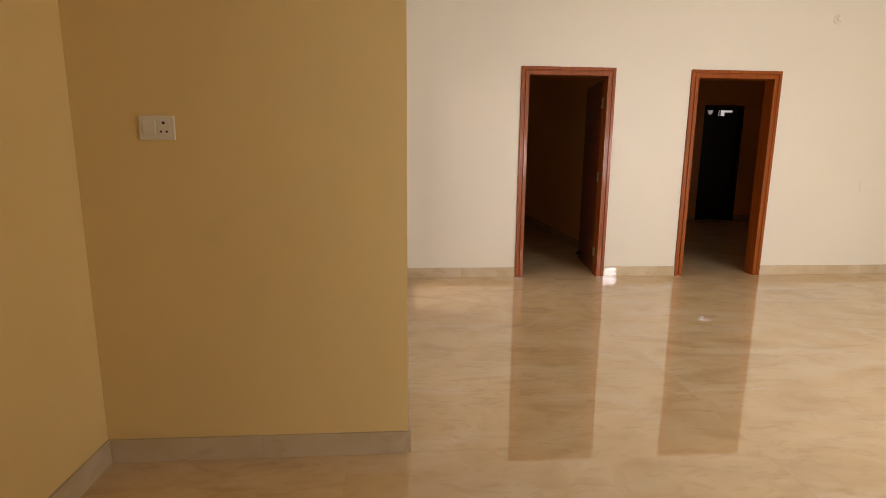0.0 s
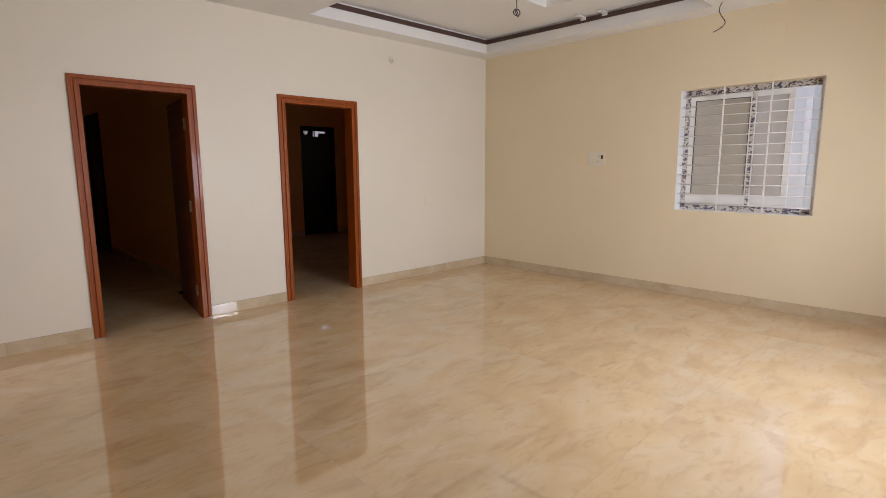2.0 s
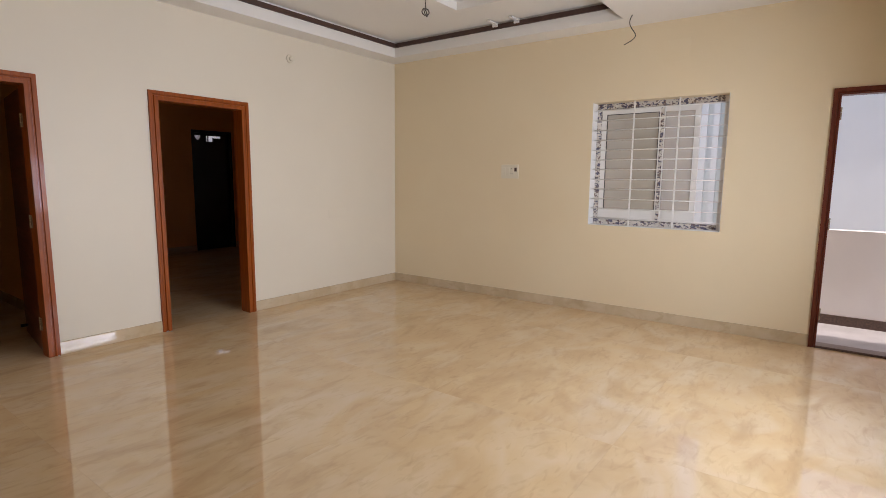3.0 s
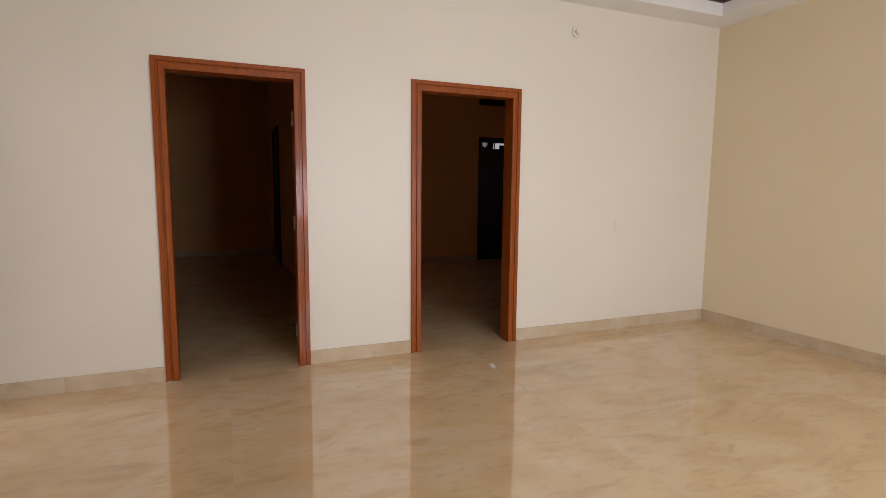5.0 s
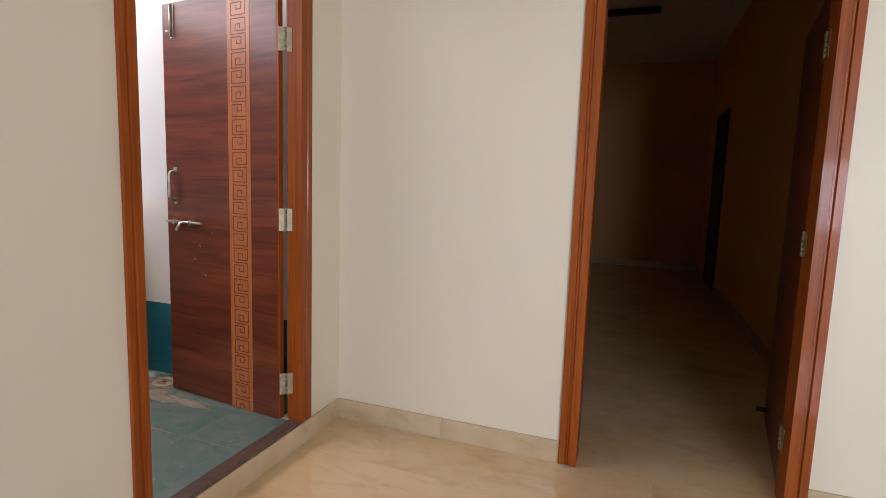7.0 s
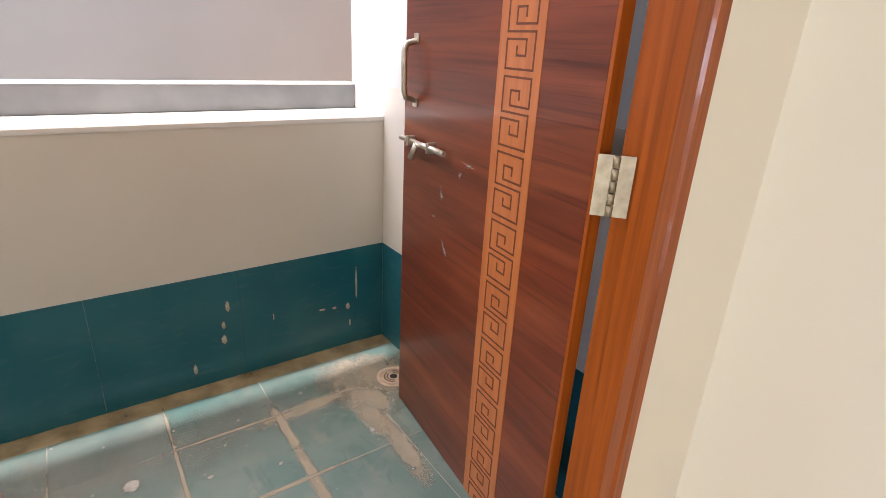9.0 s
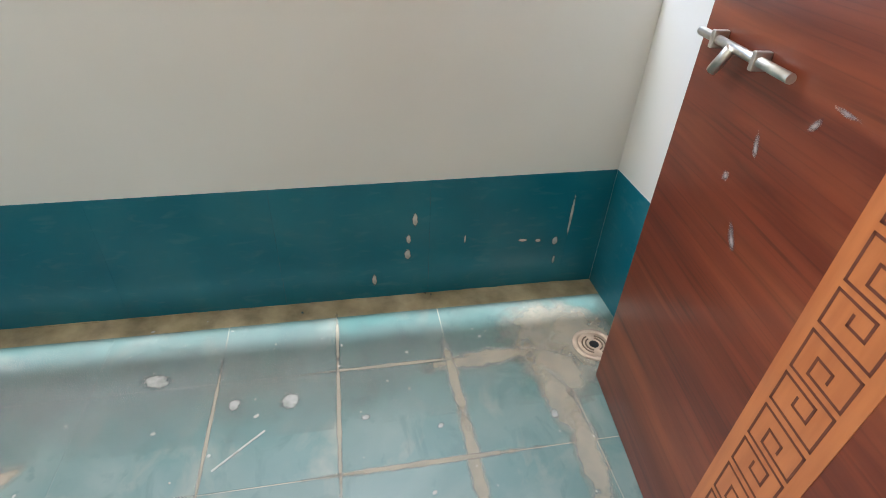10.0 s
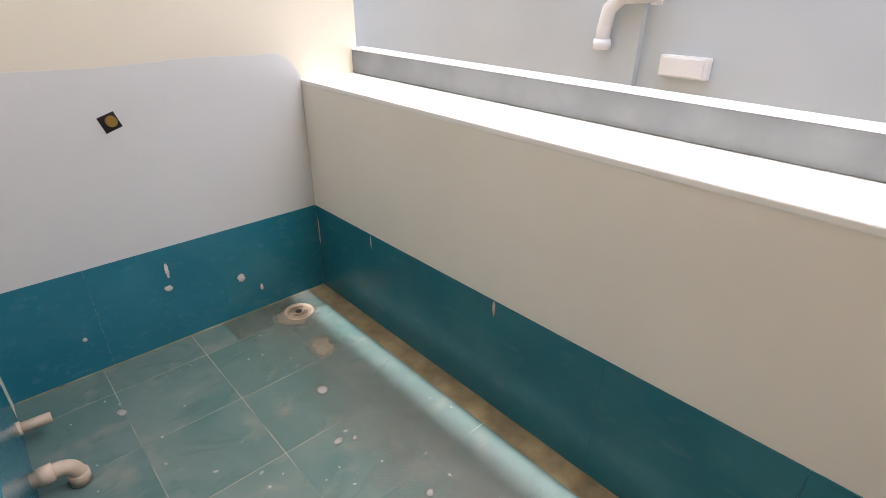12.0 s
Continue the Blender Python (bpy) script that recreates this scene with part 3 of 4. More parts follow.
# ---- hardware of the utility leaf ----
def carved_key(top, half=0.075, x1=0.320, w=0.089, r=0.0021):
    """One carved S-shaped key: two square spirals joined by a bar; u runs across from the free edge, v downwards."""
    arm = [(0.62, 0.54), (0.62, 0.33), (0.30, 0.33), (0.30, 0.72), (1, 0.72), (1, 0), (0, 0), (0, 0.90)]
    pts = arm + [(1 - u, 1.80 - v) for u, v in reversed(arm)]
    bm = bmesh.new()
    for (a, b), (c, d) in zip(pts, pts[1:]):
        xs, zs = sorted((x1 - a * w, x1 - c * w)), sorted((top - b * half, top - d * half))
        z0, z1 = max(zs[0] - r, 0.003), min(zs[1] + r, 1.957)
        if z1 > z0:
            box(bm, xs[0] - r, xs[1] + r, 0.001, 0.0017, z0, z1)
    return bm


inlay = [o for o in leaf_c.children if o.name.startswith("inlay")][0]
for k in range(14):
    part("carved_key", carved_key(1.997 - 0.15 * k), CARVED, inlay)
HX, HZ = 0.727, 1.006
handle = part("pull_handle", tube(bmesh.new(), [(HX, 0, HZ), (HX, 0.030, HZ + 0.008), (HX, 0.036, HZ + 0.025), (HX, 0.036, HZ + 0.125), (HX, 0.030, HZ + 0.142), (HX, 0, HZ + 0.15)], 0.008, 10),
              STEEL, leaf_c, "steel pull handle")
for z in (HZ - 0.01, HZ + 0.15):
    part("foot_plate", boxes((HX - 0.012, HX + 0.012, 0.0, 0.004, z - 0.006, z + 0.018)), STEEL, handle, bevel=0.001)
BZ = 0.900
bolt = part("sliding_bolt", tube(bmesh.new(), [(0.526, 0.016, BZ), (0.780, 0.016, BZ)], 0.0075, 10), STEEL, leaf_c, "steel sliding bolt")
for x in (0.605, 0.725):
    part("staple", boxes((x - 0.005, x + 0.005, 0.0, 0.026, BZ - 0.014, BZ + 0.014)), STEEL, bolt, bevel=0.002)
part("hasp", tube(bmesh.new(), [(0.672, 0.02, BZ), (0.695, 0.026, BZ - 0.042)], 0.009, 8), STEEL, bolt)
tower = part("tower_bolt", boxes((0.712, 0.738, 0.0, 0.004, 1.80, 1.955)), STEEL, leaf_c, "steel tower bolt", 0.001)
part("rod", tube(bmesh.new(), [(0.725, 0.010, 1.805), (0.725, 0.010, 1.958)], 0.006, 8), STEEL, tower)
part("knob", tube(bmesh.new(), [(0.725, 0.010, 1.83), (0.745, 0.022, 1.83)], 0.004, 8), STEEL, tower)
stop = part("door_stop", tube(bmesh.new(), [(0.72, 0, 0.08), (0.72, 0.05, 0.08)], 0.014, 10), BLACK, leaf_a, "black rubber stop")

for k, (x, z, a, b) in enumerate([(0.433, 0.89, 0.035, 0.006), (0.558, 0.79, 0.010, 0.03), (0.528, 0.645, 0.012, 0.035), (0.47, 0.86, 0.02, 0.008), (0.60, 0.72, 0.015, 0.012)]):
    part("scuff_mark", blob(a, b, 200 + k, 0.0004), SCUFF, leaf_c, "pale dusty scuff", m=pose(x, 0.0002, z, 90, 0, 180) @ pose(0, 0, 0, 0, 0, 20 * k))
part("lipping", boxes((0.034, 0.0419, -0.026, 0.0, 0.0, 1.967)), TEAK, leaf_c, "orange wood lipping")

# ---- window in the east wall ----
TAPE = material("printed_protective_tape", (0.70, 0.66, 0.60), 0.4, other=(0.58, 0.53, 0.47), scale=20)
overlay(TAPE, (0.03, 0.03, 0.09), 26, 0.535, 0.555, 0.9, (1, 0.8, 1.8), 0, 0.6, 2)
overlay(TAPE, (0.10, 0.05, 0.04), 34, 0.58, 0.60, 0.8, (1, 1.0, 1.0), 30, 0.3, 2)
win = thing("window_1", "white sliding window in printed tape, behind a white grille", "window", kind="structure")
F0, F1 = W + 0.13, W + 0.198
part("window_frame", boxes((F0, F1, WY1 - 0.055, WY1, WZ0, WZ1)), TAPE, win, "frame in printed protective tape", 0.004)
part("window_frame", boxes((F0, F1, WY0, WY0 + 0.055, WZ0, WZ1)), UPVC, win, bevel=0.004)
part("window_frame", boxes((F0, F1, WY0 + 0.0551, WY1 - 0.0551, WZ0, WZ0 + 0.055)), TAPE, win, "frame in printed protective tape", 0.004)
part("window_frame", boxes((F0, F1, WY0 + 0.0551, WY1 - 0.0551, WZ1 - 0.055, WZ1)), TAPE, win, "frame in printed protective tape", 0.004)


MESH = material("beige_insect_mesh", (0.58, 0.52, 0.43), 0.7, other=(0.54, 0.48, 0.39), scale=3)
MESH.node_tree.nodes["Principled BSDF"].inputs["Alpha"].default_value = 0.72


DUSTY_PANE = material("filmed_glass", (0.60, 0.53, 0.45), 0.25, other=(0.55, 0.48, 0.40), scale=2)
DUSTY_PANE.node_tree.nodes["Principled BSDF"].inputs["Alpha"].default_value = 0.6


def sash(y0, y1, x, tape):
    z0, z1, f = WZ0 + 0.06, WZ1 - 0.06, 0.05
    s = part("sash", boxes((x, x + 0.03, y0, y0 + f, z0, z1), (x, x + 0.03, y1 - f, y1, z0, z1), (x, x + 0.03, y0 + f, y1 - f, z0, z0 + f * 2.3),
                           (x, x + 0.03, y0 + f, y1 - f, z1 - f, z1)), UPVC, win, "white plastic sash")
    if not tape:
        part("pane", boxes((x + 0.012, x + 0.017, y0 + f, y1 - f, z0 + f * 2.3, z1 - f)), DUSTY_PANE, s, "glass under beige protective film")
    else:
        part("insect_mesh", boxes((x + 0.012, x + 0.014, y0 + f, y1 - f, z0 + f * 2.3, z1 - f)), MESH, s, "beige insect mesh")
        for r in ((y0 + f, y0 + f + 0.006, z0 + f * 2.3, z1 - f), (y1 - f - 0.006, y1 - f, z0 + f * 2.3, z1 - f), (y0 + f + 0.006, y1 - f - 0.006, z1 - f - 0.006, z1 - f)):
            part("gasket", boxes((x + 0.002, x + 0.0119, *r)), BLACK, s, "dark rubber gasket")
        part("tape_strip", boxes((x - 0.003, x - 0.0005, y0 + 0.004, y0 + 0.036, z0, z1)), TAPE, s, "printed protective tape")
    return s


for r in ((W + 0.002, F0, WY1 - 0.005, WY1, WZ0, WZ1), (W + 0.002, F0, WY0, WY0 + 0.005, WZ0, WZ1), (W + 0.002, F0, WY0 + 0.005, WY1 - 0.005, WZ0, WZ0 + 0.005)):
    part("reveal", boxes(r), WHITE, win, "white plastered reveal")
sash(-3.398, WY1 - 0.056, F0 + 0.002, True)
sash(-3.715, -3.10, F0 + 0.036, False)
grille = thing("window_grille", "white painted steel bars across the window", "grille", kind="structure")
for k in range(12):
    z = WZ0 + 0.075 + k * (WZ1 - WZ0 - 0.15) / 11
    part("bar", tube(bmesh.new(), [(W + 0.05, WY0, z), (W + 0.05, WY1, z)], 0.0050, 8), UPVC, grille)
for y in (WY1 - 0.41, WY1 - 0.83):
    part("upright", boxes((W + 0.036, W + 0.044, y - 0.0075, y + 0.0075, WZ0, WZ1)), UPVC, grille, bevel=0.002)

south_grille = thing("window_grille", "white painted steel bars across the wide window", "grille", kind="structure")
for k in range(8):
    z = 0.88 + k * 0.102
    part("bar", boxes((2.45, 4.75, -5.835, -5.823, z - 0.011, z + 0.011)), UPVC, south_grille, bevel=0.002)
for x in (3.0, 3.6, 4.2):
    part("upright", boxes((x - 0.012, x + 0.012, -5.822, -5.812, 0.82, 1.69)), UPVC, south_grille, bevel=0.002)

# ---- electrical fittings ----
def wall_plate(name, w, h, m, label, modules):
    """A plate with its rocker switches and socket; local x across, z up, face to -y."""
    t = thing(name, label, "socket", m)
    part("plate", boxes((-w / 2, w / 2, -0.009, 0, -h / 2, h / 2)), IVORY, t, bevel=0.003)
    n = len(modules)
    for k, kind in enumerate(modules):
        x, mw = -w / 2 + 0.012 + (w - 0.024) * (k + 0.5) / n, (w - 0.024) / n * 0.9
        if kind == "rocker":
            part("rocker", boxes((x - mw / 2, x + mw / 2, -0.013, -0.009, -h * 0.3, h * 0.3)), IVORY, t, bevel=0.0015)
        elif kind == "lamp":
            part("indicator", boxes((x - mw / 3, x + mw / 3, -0.0125, -0.009, 0, h * 0.28)), GROOVE, t, "dark red indicator", 0.001)
        else:
            face = part("socket_face", boxes((x - mw / 2, x + mw / 2, -0.011, -0.009, -h * 0.34, h * 0.34)), IVORY, t, bevel=0.001)
            for dx, dz, r in ((0, 0.2, 0.0055), (-0.22, -0.16, 0.0042), (0.22, -0.16, 0.0042)):
                # Black discs paint the dark inside the pin holes.
                part("pin_hole", tube(bmesh.new(), [(x + dx * mw, -0.0118, dz * h), (x + dx * mw, -0.0108, dz * h)], r, 10), BLACK, face)
    return t


wall_plate("wall_socket", 0.128, 0.088, pose(-0.93, -3.25, 1.36), "ivory socket with a switch on the shaded cream wall", ["rocker", "socket"])
wall_plate("switch_board", 0.225, 0.158, pose(W, -1.768, 1.485, 0, 0, -90), "ivory switch board with a dark indicator on the cream wall", ["rocker", "rocker", "socket", "lamp"])
box_cover = thing("blank_box", "cream painted electrical box high on the wall", "box", pose(W, -3.50, 2.60, 0, 0, -90))
part("case", boxes((-0.12, 0.12, -0.004, 0, -0.10, 0.10)), CREAM, box_cover, bevel=0.0015)
part("cover", boxes((-0.11, 0.11, -0.006, -0.004, -0.09, 0.09)), CREAM, box_cover, bevel=0.0009)
plate = thing("blank_plate", "blank switch plate in the same daylit cream as its wall", "plate", pose(5.02, 0, 0.972))
part("cover", boxes((-0.135, 0.135, -0.006, 0, -0.052, 0.052)), CREAM_DAYLIT, plate, bevel=0.002)
for x in (-0.12, 0.12):
    part("screw", tube(bmesh.new(), [(x, -0.0075, 0), (x, -0.0055, 0)], 0.005, 8), IVORY, plate)
for k, (x, y, a, b) in enumerate([(1.185, -0.035, 0.022, 0.010), (1.215, -0.05, 0.009, 0.006), (2.925, -0.036, 0.020, 0.008), (2.95, -0.06, 0.007, 0.005), (2.09, -0.034, 0.010, 0.006)]):
    tagged(part("plaster_chip", blob(a, b, 300 + k, 0.006), SPECK, m=pose(x, y, 0.0, 0, 0, 23 * k)), "pale plaster crumb at the foot of a door jamb", "plaster", "plaster crumbs at the doors")
cap = thing("wall_light_point", "round ivory light point on the cream wall", "light point", pose(4.385, 0, 2.648, 90, 0, 0))
part("base", lathe(bmesh.new(), [(0.045, 0), (0.045, 0.008), (0.038, 0.014)]), IVORY, cap)
part("holder", lathe(bmesh.new(), [(0.022, 0.014), (0.022, 0.030), (0.017, 0.036)]), IVORY, cap)

hook = thing("fan_hook", "dark wire loop hanging from the ceiling tray", "hook", pose(4.46, -1.785, 3.14))
part("wire", tube(bmesh.new(), [(0, 0, 0), (0.002, 0, -0.1), (-0.003, 0.002, -0.2), (0.003, 0, -0.27)], 0.0045, 8), WIRE, hook)
for r, tilt in ((0.036, 20), (0.032, -35)):
    pts = [(r * math.sin(a), 0.3 * r * math.cos(a), -0.27 - r + r * math.cos(a)) for a in (2 * math.pi * k / 18 for k in range(19))]
    part("loop", tube(bmesh.new(), pts, 0.005, 8), WIRE, hook, m=pose(0, 0, 0, 0, 0, tilt))
cable = thing("loose_cable", "loose grey cable hanging from the ceiling edge", "cable", pose(5.7, -3.20, H))
pts = [(0, 0.035 * math.sin(k * 0.42 + 0.4) + 0.0016 * (k > 8) * (k - 8) ** 2 * 4, -0.021 * k) for k in range(13)]
part("strand", tube(bmesh.new(), pts, 0.0042, 8), WIRE, cable)
for y in (-1.72, -1.98):
    clip = thing("ceiling_clip", "small white clip on the brown ceiling moulding", "clip", pose(5.74, y, 3.03), group="clips on the ceiling moulding")
    part("tongue", boxes((-0.13, 0.0, -0.02, 0.02, 0.005, 0.02)), CEILING, clip, bevel=0.003)
    part("base", boxes((-0.01, 0.010, -0.03, 0.03, -0.02, 0.018)), CEILING, clip, bevel=0.003)

# ---- utility fittings ----
def floor_drain(x, y, label, metal):
    t = thing("floor_drain", label, "drain", pose(x, y, UZ), group="drains of the utility floor")
    part("rim", lathe(bmesh.new(), [(0.062, 0.0), (0.062, 0.003), (0.055, 0.005), (0.046, 0.003), (0.046, 0.0)]), metal, t)
    grate = part("grate", lathe(bmesh.new(), [(0.046, 0.0), (0.046, 0.002), (0.02, 0.0025)]), metal, t)
    for r in (0.024, 0.034):
        for k in range(2):
            arc = [(r * math.cos(a), r * math.sin(a), 0.0023) for a in (math.pi * (k + 0.12 + 0.76 * i / 10) for i in range(11))]
            # Brown tubes laid on the grate draw its curved slits.
            part("slot", tube(bmesh.new(), arc, 0.0024, 6), SLOT_BROWN, grate)
    # Black disc paints the dark down the drain.
    part("hole", lathe(bmesh.new(), [(0.014, 0.002), (0.014, 0.0036)], 16), BLACK, grate)
    return t


floor_drain(-0.974, -0.217, "round steel floor drain smeared with cement beside the door", DUSTY_STEEL)
floor_drain(-1.069, -2.817, "round dusty floor drain in the utility corner", DUSTY_STEEL)
stub = thing("pipe_stub", "cream plastic pipe stub beside the floor", "pipe", pose(-UT, -2.72, 0.165))
part("pipe", tube(bmesh.new(), [(0, 0, 0), (-0.085, 0, -0.004)], 0.016, 14), PVC, stub)
part("collar", tube(bmesh.new(), [(0, 0, 0), (-0.012, 0, 0)], 0.021, 14), PVC, stub)
elbow = thing("pipe_elbow", "cream plastic pipe elbow turned down to the floor", "pipe", pose(-UT, -2.46, 0.178))
bend = [(0, 0, 0), (-0.06, 0, 0)] + [(-0.06 - 0.04 * math.sin(a), 0, -0.04 + 0.04 * math.cos(a)) for a in (0.3, 0.6, 0.9, 1.2, 1.5)] + [(-0.10, 0, -0.055)]
part("pipe", tube(bmesh.new(), bend, 0.021, 14), PVC, elbow)
part("collar", tube(bmesh.new(), [(-0.10, 0, -0.038), (-0.10, 0, -0.072)], 0.026, 14), PVC, elbow)
part("collar", tube(bmesh.new(), [(-0.02, 0, 0), (-0.055, 0, 0)], 0.026, 14), PVC, elbow)
hole = thing("tap_hole", "chipped square hole with a brass tap end in the wall", "hole", pose(-0.605, UY0 + 0.003, 0.941))
# Flat black square paints the dark inside the chipped hole.
part("recess_dark", boxes((-0.026, 0.026, -0.002, 0.0, -0.026, 0.026)), BLACK, hole, m=pose(0, 0, 0, 0, 18, 0))
BRASS = material("dull_brass", (0.55, 0.36, 0.10), 0.35, 1.0)
part("brass_end", tube(bmesh.new(), [(-0.004, 0.0, 0.004), (-0.004, 0.012, 0.004)], 0.017, 12), BRASS, hole)

# teal wall tiles
def tile_row(name, parent, spans, make):
    for a, b in spans:
        part(name, make(a, b), TEAL, parent)


G = 0.0002
cuts = [UY0 + 0.004, -2.865, -2.425, -1.985, -1.547, -1.100, -0.662, -0.224, UY1 - 0.004]
dado = thing("tile_band", "teal glazed wall tiles along the foot of the walls", "tiles", kind="structure")


def band_tile(x0, x1, y0, y1):
    """One wall tile; the band's upper edge falls a little towards the far corner."""
    bm = boxes((x0, x1, y0, y1, UZ - 0.004, 0.5))
    for v in bm.verts:
        if v.co.z > 0.4:
            v.co.z = 0.514 + 0.0091 * (v.co.y - UY1)
    return bm


tile_row("tile", dado, [(a + G, b - G) for a, b in zip(cuts, cuts[1:])], lambda a, b: band_tile(UX, UX + 0.004, a, b))
xs = [UX + 0.0045, -0.84, -0.41, -UT]
tile_row("tile", dado, [(a + G, b - G) for a, b in zip(xs, xs[1:])], lambda a, b: band_tile(a, b, UY0, UY0 + 0.004))
tile_row("tile", dado, [(a + G, b - G) for a, b in zip(xs, xs[1:])], lambda a, b: band_tile(a, b, UY1 - 0.004, UY1))
tile_row("tile", dado, [(-2.817, -2.0 - G), (-2.0 + G, -1.6 - G), (-1.6 + G, C0 - 0.02)], lambda a, b: band_tile(-UT - 0.004, -UT, a, b))

# dried splashes and cement smears
def splash(rx, ry, m, seed, label="dried white plaster splash on the teal tiles", mat=SPLASH):
    ob = part("plaster_splash", blob(rx, ry, seed, 0.0008 + 0.0001 * (seed % 17)), mat, m=m)
    return tagged(ob, label, "splash", "plaster splashes")


west = [(-0.706, 0.384, 0.008, 0.026), (-0.725, 0.318, 0.008, 0.018), (-0.728, 0.262, 0.010, 0.020), (-0.830, 0.174, 0.008, 0.024), (-0.368, 0.285, 0.016, 0.006),
        (-0.317, 0.280, 0.010, 0.007), (-0.262, 0.275, 0.010, 0.018), (-0.254, 0.200, 0.005, 0.020), (-0.224, 0.365, 0.005, 0.085), (-0.553, 0.306, 0.003, 0.016),
        (-2.541, 0.462, 0.005, 0.030), (-1.917, 0.474, 0.007, 0.032), (-2.93, 0.38, 0.006, 0.09)]
for k, (y, z, a, b) in enumerate(west):
    splash(a * 1.1, b * 1.08, pose(UX + 0.0041, y, z) @ pose(0, 0, 0, 90, 0, 90), k)
for k, (x, z, a, b) in enumerate([(-0.652, 0.40, 0.008, 0.038), (-0.645, 0.328, 0.017, 0.014), (-0.906, 0.27, 0.019, 0.022), (-0.983, 0.200, 0.008, 0.018), (-0.354, 0.243, 0.009, 0.010)]):
    splash(a * 1.1, b * 1.08, pose(x, UY0 + 0.0041, z, 90, 0, 180), 40 + k)
spots = [(-0.662, -1.736, 0.030, 0.036), (-0.898, -1.073, 0.026, 0.032), (-0.903, -1.208, 0.017, 0.020), (-0.599, -1.586, 0.020, 0.030), (-0.90, -1.79, 0.012, 0.016),
         (-1.011, -1.413, 0.026, 0.046), (-0.822, -0.888, 0.009, 0.014), (-0.770, -0.708, 0.008, 0.011), (-0.763, -0.415, 0.012, 0.016), (-0.817, -2.111, 0.014, 0.024),
         (-0.859, -2.089, 0.010, 0.014), (-0.895, -2.339, 0.024, 0.028), (-0.365, -2.676, 0.016, 0.028)]
for k, (x, y, a, b) in enumerate(spots):
    splash(a * 1.1, b * 1.08, pose(x, y, UZ + 0.0002, 0, 0, 31 * k), 80 + k, "dried white plaster splash on the floor tiles", FLOOR_SPLASH)
tagged(part("scratch_mark", boxes((-0.0025, 0.0025, -0.07, 0.07, 0, 0.0008)), SPECK, m=pose(-0.775, -1.18, UZ + 0.0002, 0, 0, 40)), "pale scratched line on the floor tiles", "scratch")
smears = [(-1.05, -0.33, 0.13, 0.17, 0), (-0.99, -0.24, 0.15, 0.13, 20), (-0.90, -0.36, 0.12, 0.09, 35), (-0.80, -0.385, 0.15, 0.05, 8), (-0.65, -0.37, 0.18, 0.04, -4),
          (-0.97, -0.55, 0.035, 0.20, 4), (-0.66, -0.645, 0.22, 0.022, 0), (-0.90, -0.645, 0.16, 0.018, 2),
          (-0.85, -0.951, 0.30, 0.007, 0), (-1.10, -0.951, 0.10, 0.007, 0), (-0.981, -0.80, 0.008, 0.25, 0), (-0.677, -0.75, 0.010, 0.30, 0), (-0.677, -1.55, 0.007, 0.28, 0),
          (-0.85, -1.257, 0.28, 0.006, 0), (-0.764, -1.704, 0.035, 0.090, 31), (-0.45, -2.05, 0.06, 0.10, 15), (-1.02, -2.55, 0.05, 0.09, -20), (-1.04, -2.80, 0.10, 0.10, 0)]
for k, (x, y, a, b, r) in enumerate(smears):
    tagged(part("cement_smear", blob(a * 1.15, b * 1.15, 120 + k, 0.0003 + 0.00005 * k, 26), SMEAR, m=pose(x, y, UZ + 0.0001, 0, 0, r)), "tan cement smear dried on the teal floor tiles", "cement", "cement smears")
rnd = random.Random(5)
bm = bmesh.new()
for k in range(140):
    x, y, r = rnd.uniform(-1.235, -0.15), rnd.uniform(-2.8, -0.1), rnd.uniform(0.0012, 0.0055)
    bmesh.ops.create_cone(bm, cap_ends=True, segments=7, radius1=r, radius2=r * 0.6, depth=0.0015,
                          matrix=pose(x, y, UZ + 0.0008, 0, 0, rnd.uniform(0, 90)) @ Matrix.Diagonal((1, rnd.uniform(0.6, 1.6), 1, 1)))
tagged(part("plaster_specks", bm, SPECK), "scattered pale plaster specks on the utility floor", "specks", kind="stuff")
bm = bmesh.new()
for k in range(92):
    y = UY0 + 0.02 + k * 0.03
    w = 0.003 + 0.006 * noise.noise(Vector((y * 6, 0, 0))) ** 2 + 0.002 * rnd.random()
    box(bm, UX + 0.0042, UX + 0.005 + w, y - 0.0155, y + 0.0155, UZ - 0.002, UZ + 0.001 + 0.002 * rnd.random())
DIRT = material("olive_dirt_film", (0.34, 0.265, 0.14), 0.8, other=(0.46, 0.36, 0.21), scale=9, bump=0.08)
fade_n, fade_link = DIRT.node_tree.nodes, DIRT.node_tree.links.new
dirt_noise, dirt_fade = fade_n.new("ShaderNodeTexNoise"), fade_n.new("ShaderNodeMapRange")
dirt_noise.inputs["Scale"].default_value, dirt_noise.inputs["Detail"].default_value = 12, 8
dirt_fade.inputs["From Min"].default_value, dirt_fade.inputs["From Max"].default_value, dirt_fade.inputs["To Min"].default_value = 0.30, 0.66, 0.50
fade_link(fade_n.new("ShaderNodeTexCoord").outputs["Object"], dirt_noise.inputs["Vector"])
fade_link(dirt_noise.outputs["Fac"], dirt_fade.inputs["Value"])
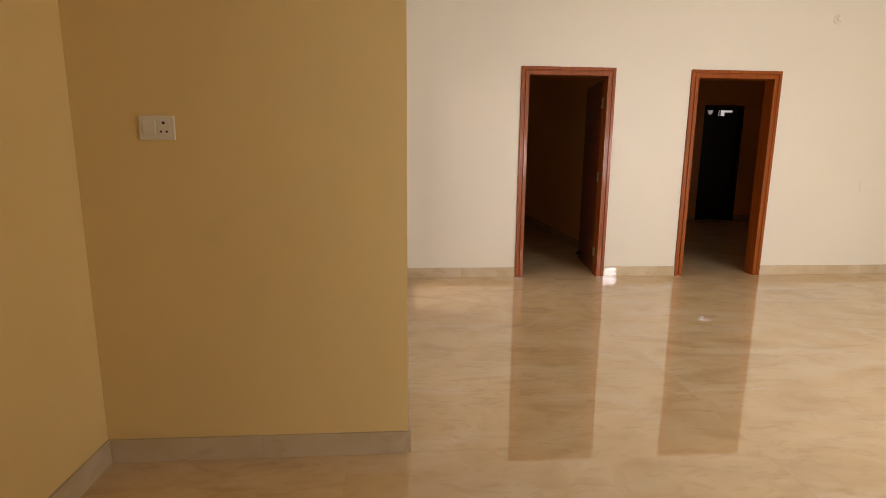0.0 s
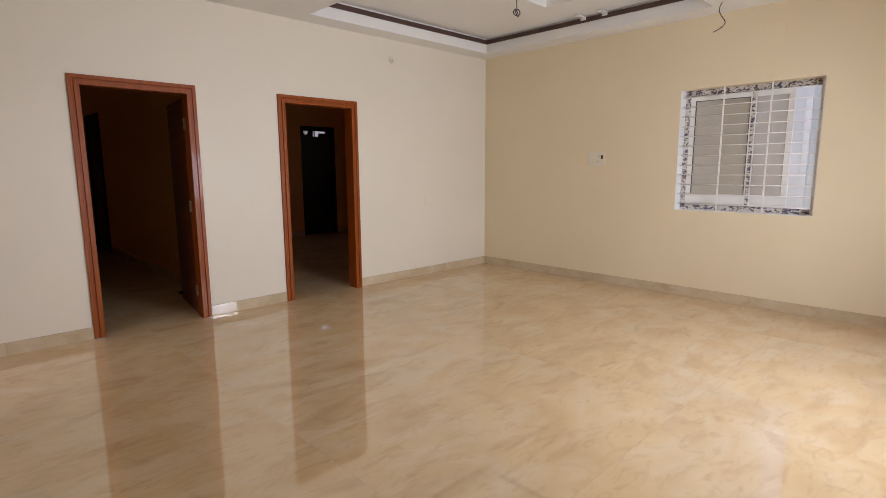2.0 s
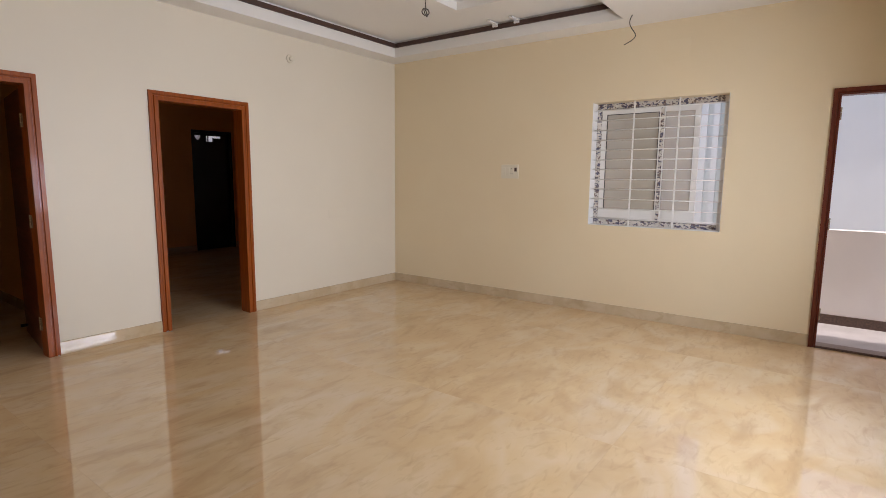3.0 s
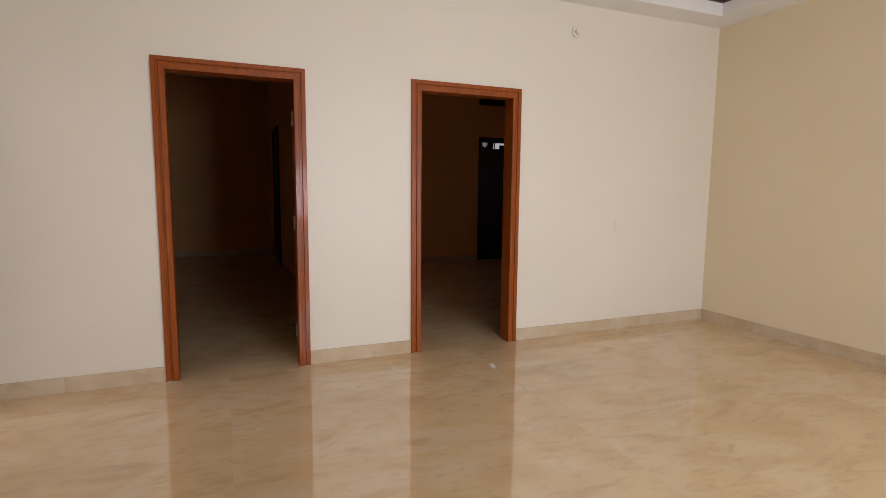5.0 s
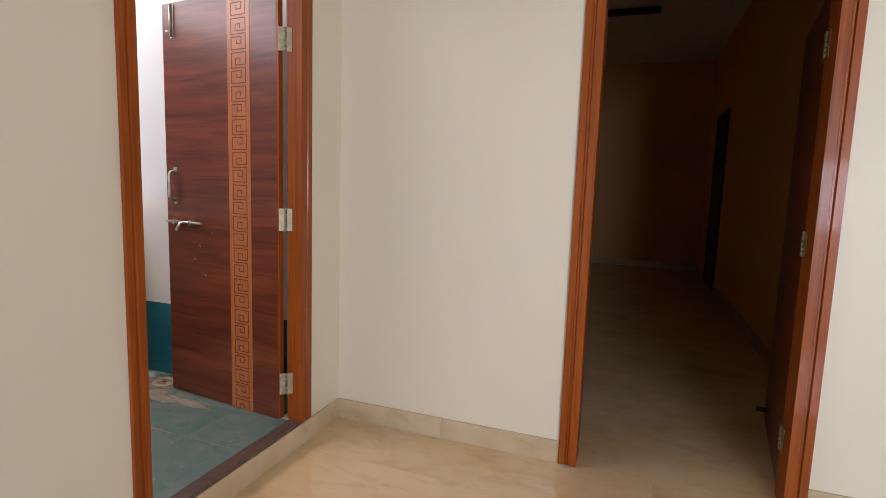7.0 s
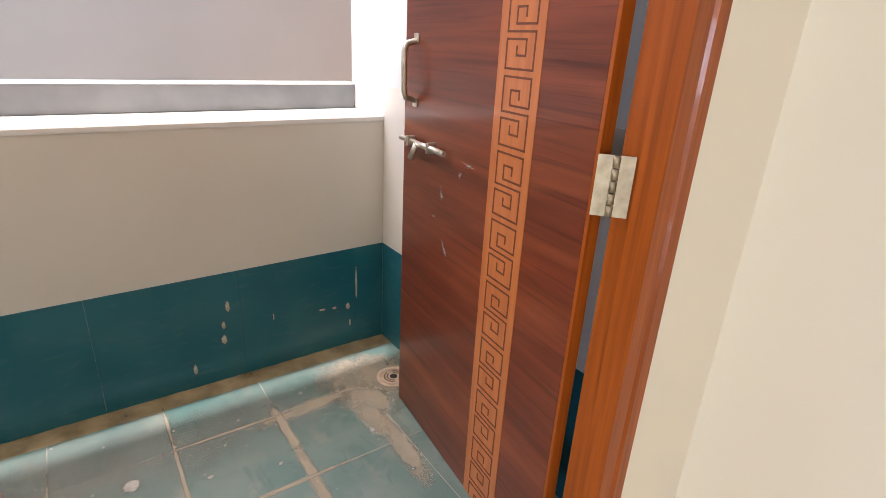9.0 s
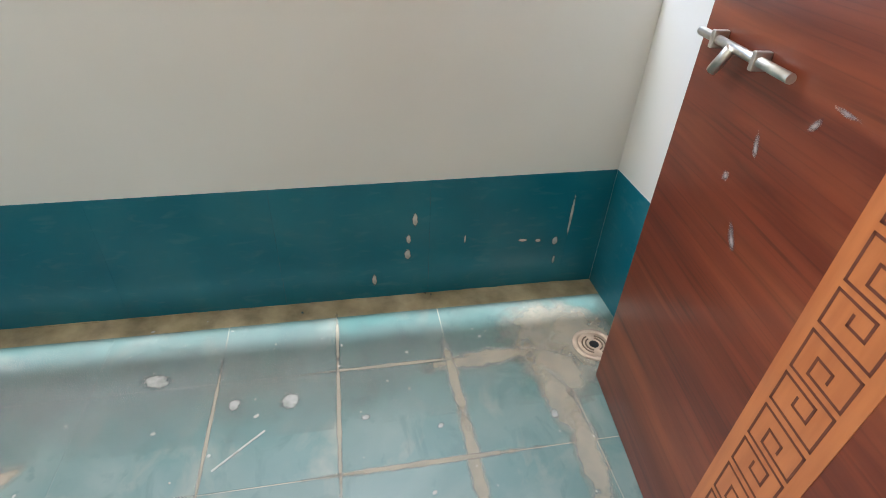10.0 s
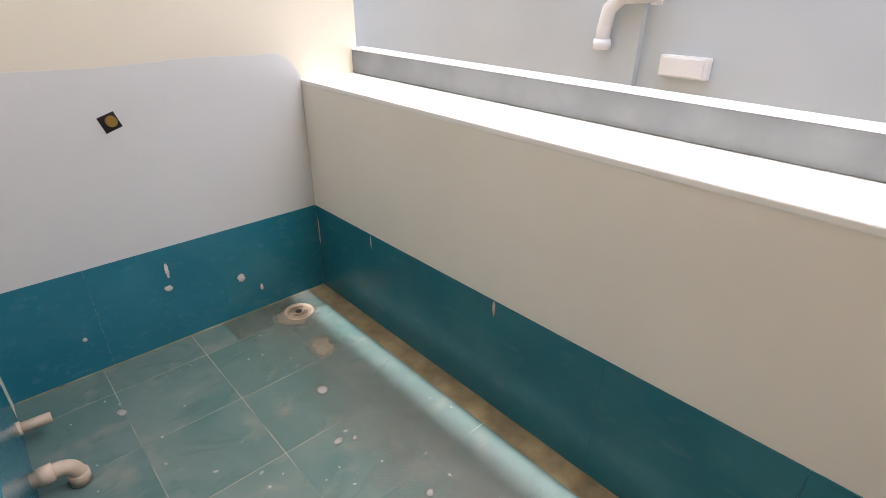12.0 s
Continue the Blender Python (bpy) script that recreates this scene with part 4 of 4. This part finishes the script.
fade_link(dirt_fade.outputs[0], fade_n["Principled BSDF"].inputs["Alpha"])
tagged(part("dirt_film", boxes((UX + 0.005, -1.190, UY0 + 0.005, UY1 - 0.005, UZ, UZ + 0.0006)), DIRT), "brown dirt along the foot of the parapet tiles", "dirt", kind="stuff")
# Floor dust, with the white of the sunlit strip put into its colour.
DUST_AND_SUN = material("pale_dust_and_sun_strip", (0.37, 0.39, 0.37), 0.8, other=(0.33, 0.32, 0.28), scale=6)
patchy(DUST_AND_SUN, 0.45, 1.45, 14, 0.40)
tagged(part("dust_and_sun_film", boxes((-1.1895, -0.80, UY0 + 0.01, UY1 - 0.01, UZ, UZ + 0.0001)), DUST_AND_SUN), "pale dust and sunlit whiteness on the floor tiles beside the parapet", "dust", kind="stuff")
tagged(part("dirt_film", boxes((-1.188, -UT - 0.01, UY0 + 0.0045, UY0 + 0.011, UZ, UZ + 0.0007)), DIRT), "tan dirt along the foot of the end wall tiles", "dirt", kind="stuff")
tagged(part("cement_bead", bm, DIRT), "tan cement residue along the foot of the tiles", "cement", kind="stuff")

# teal floor tiles, 0.3 m square
utility_floor = bpy.data.objects["floor_utility"]
for i, (x0, x1) in enumerate(((UX + 0.004, -0.981), (-0.981, -0.677), (-0.677, -0.373), (-0.373, -UT))):
    for y1, y0 in zip([UY1 - 0.004] + [-0.339 - 0.306 * k for k in range(9)], [-0.339 - 0.306 * k for k in range(9)] + [UY0 + 0.004]):
        g = 0.0014
        ob = part("tile", boxes((x0 + g, x1 - g, y0 + g, y1 - g, UZ - 0.006, UZ)), FLOORTILE, utility_floor)

# marble slabs of the hall floor
xs = [-1.235, -0.25, 1.55, 3.35, 5.15, W]
ys = [S, -5.15, -3.95, -2.75, -1.55, -0.35, 0.0]
for x0, x1 in zip(xs, xs[1:]):
    for y0, y1 in zip(ys, ys[1:]):
        g = 0.0003
        part("slab", boxes((x0 + g, x1 - g, y0 + g, y1 - g, -0.0016, 0.0)), MARBLE, hall_floor)
part("tile", boxes((-UT + 0.002, -0.052, C0 + 0.079, C1 - 0.079, CB - 0.02, CB + 0.002)), FLOORTILE, utility_floor)
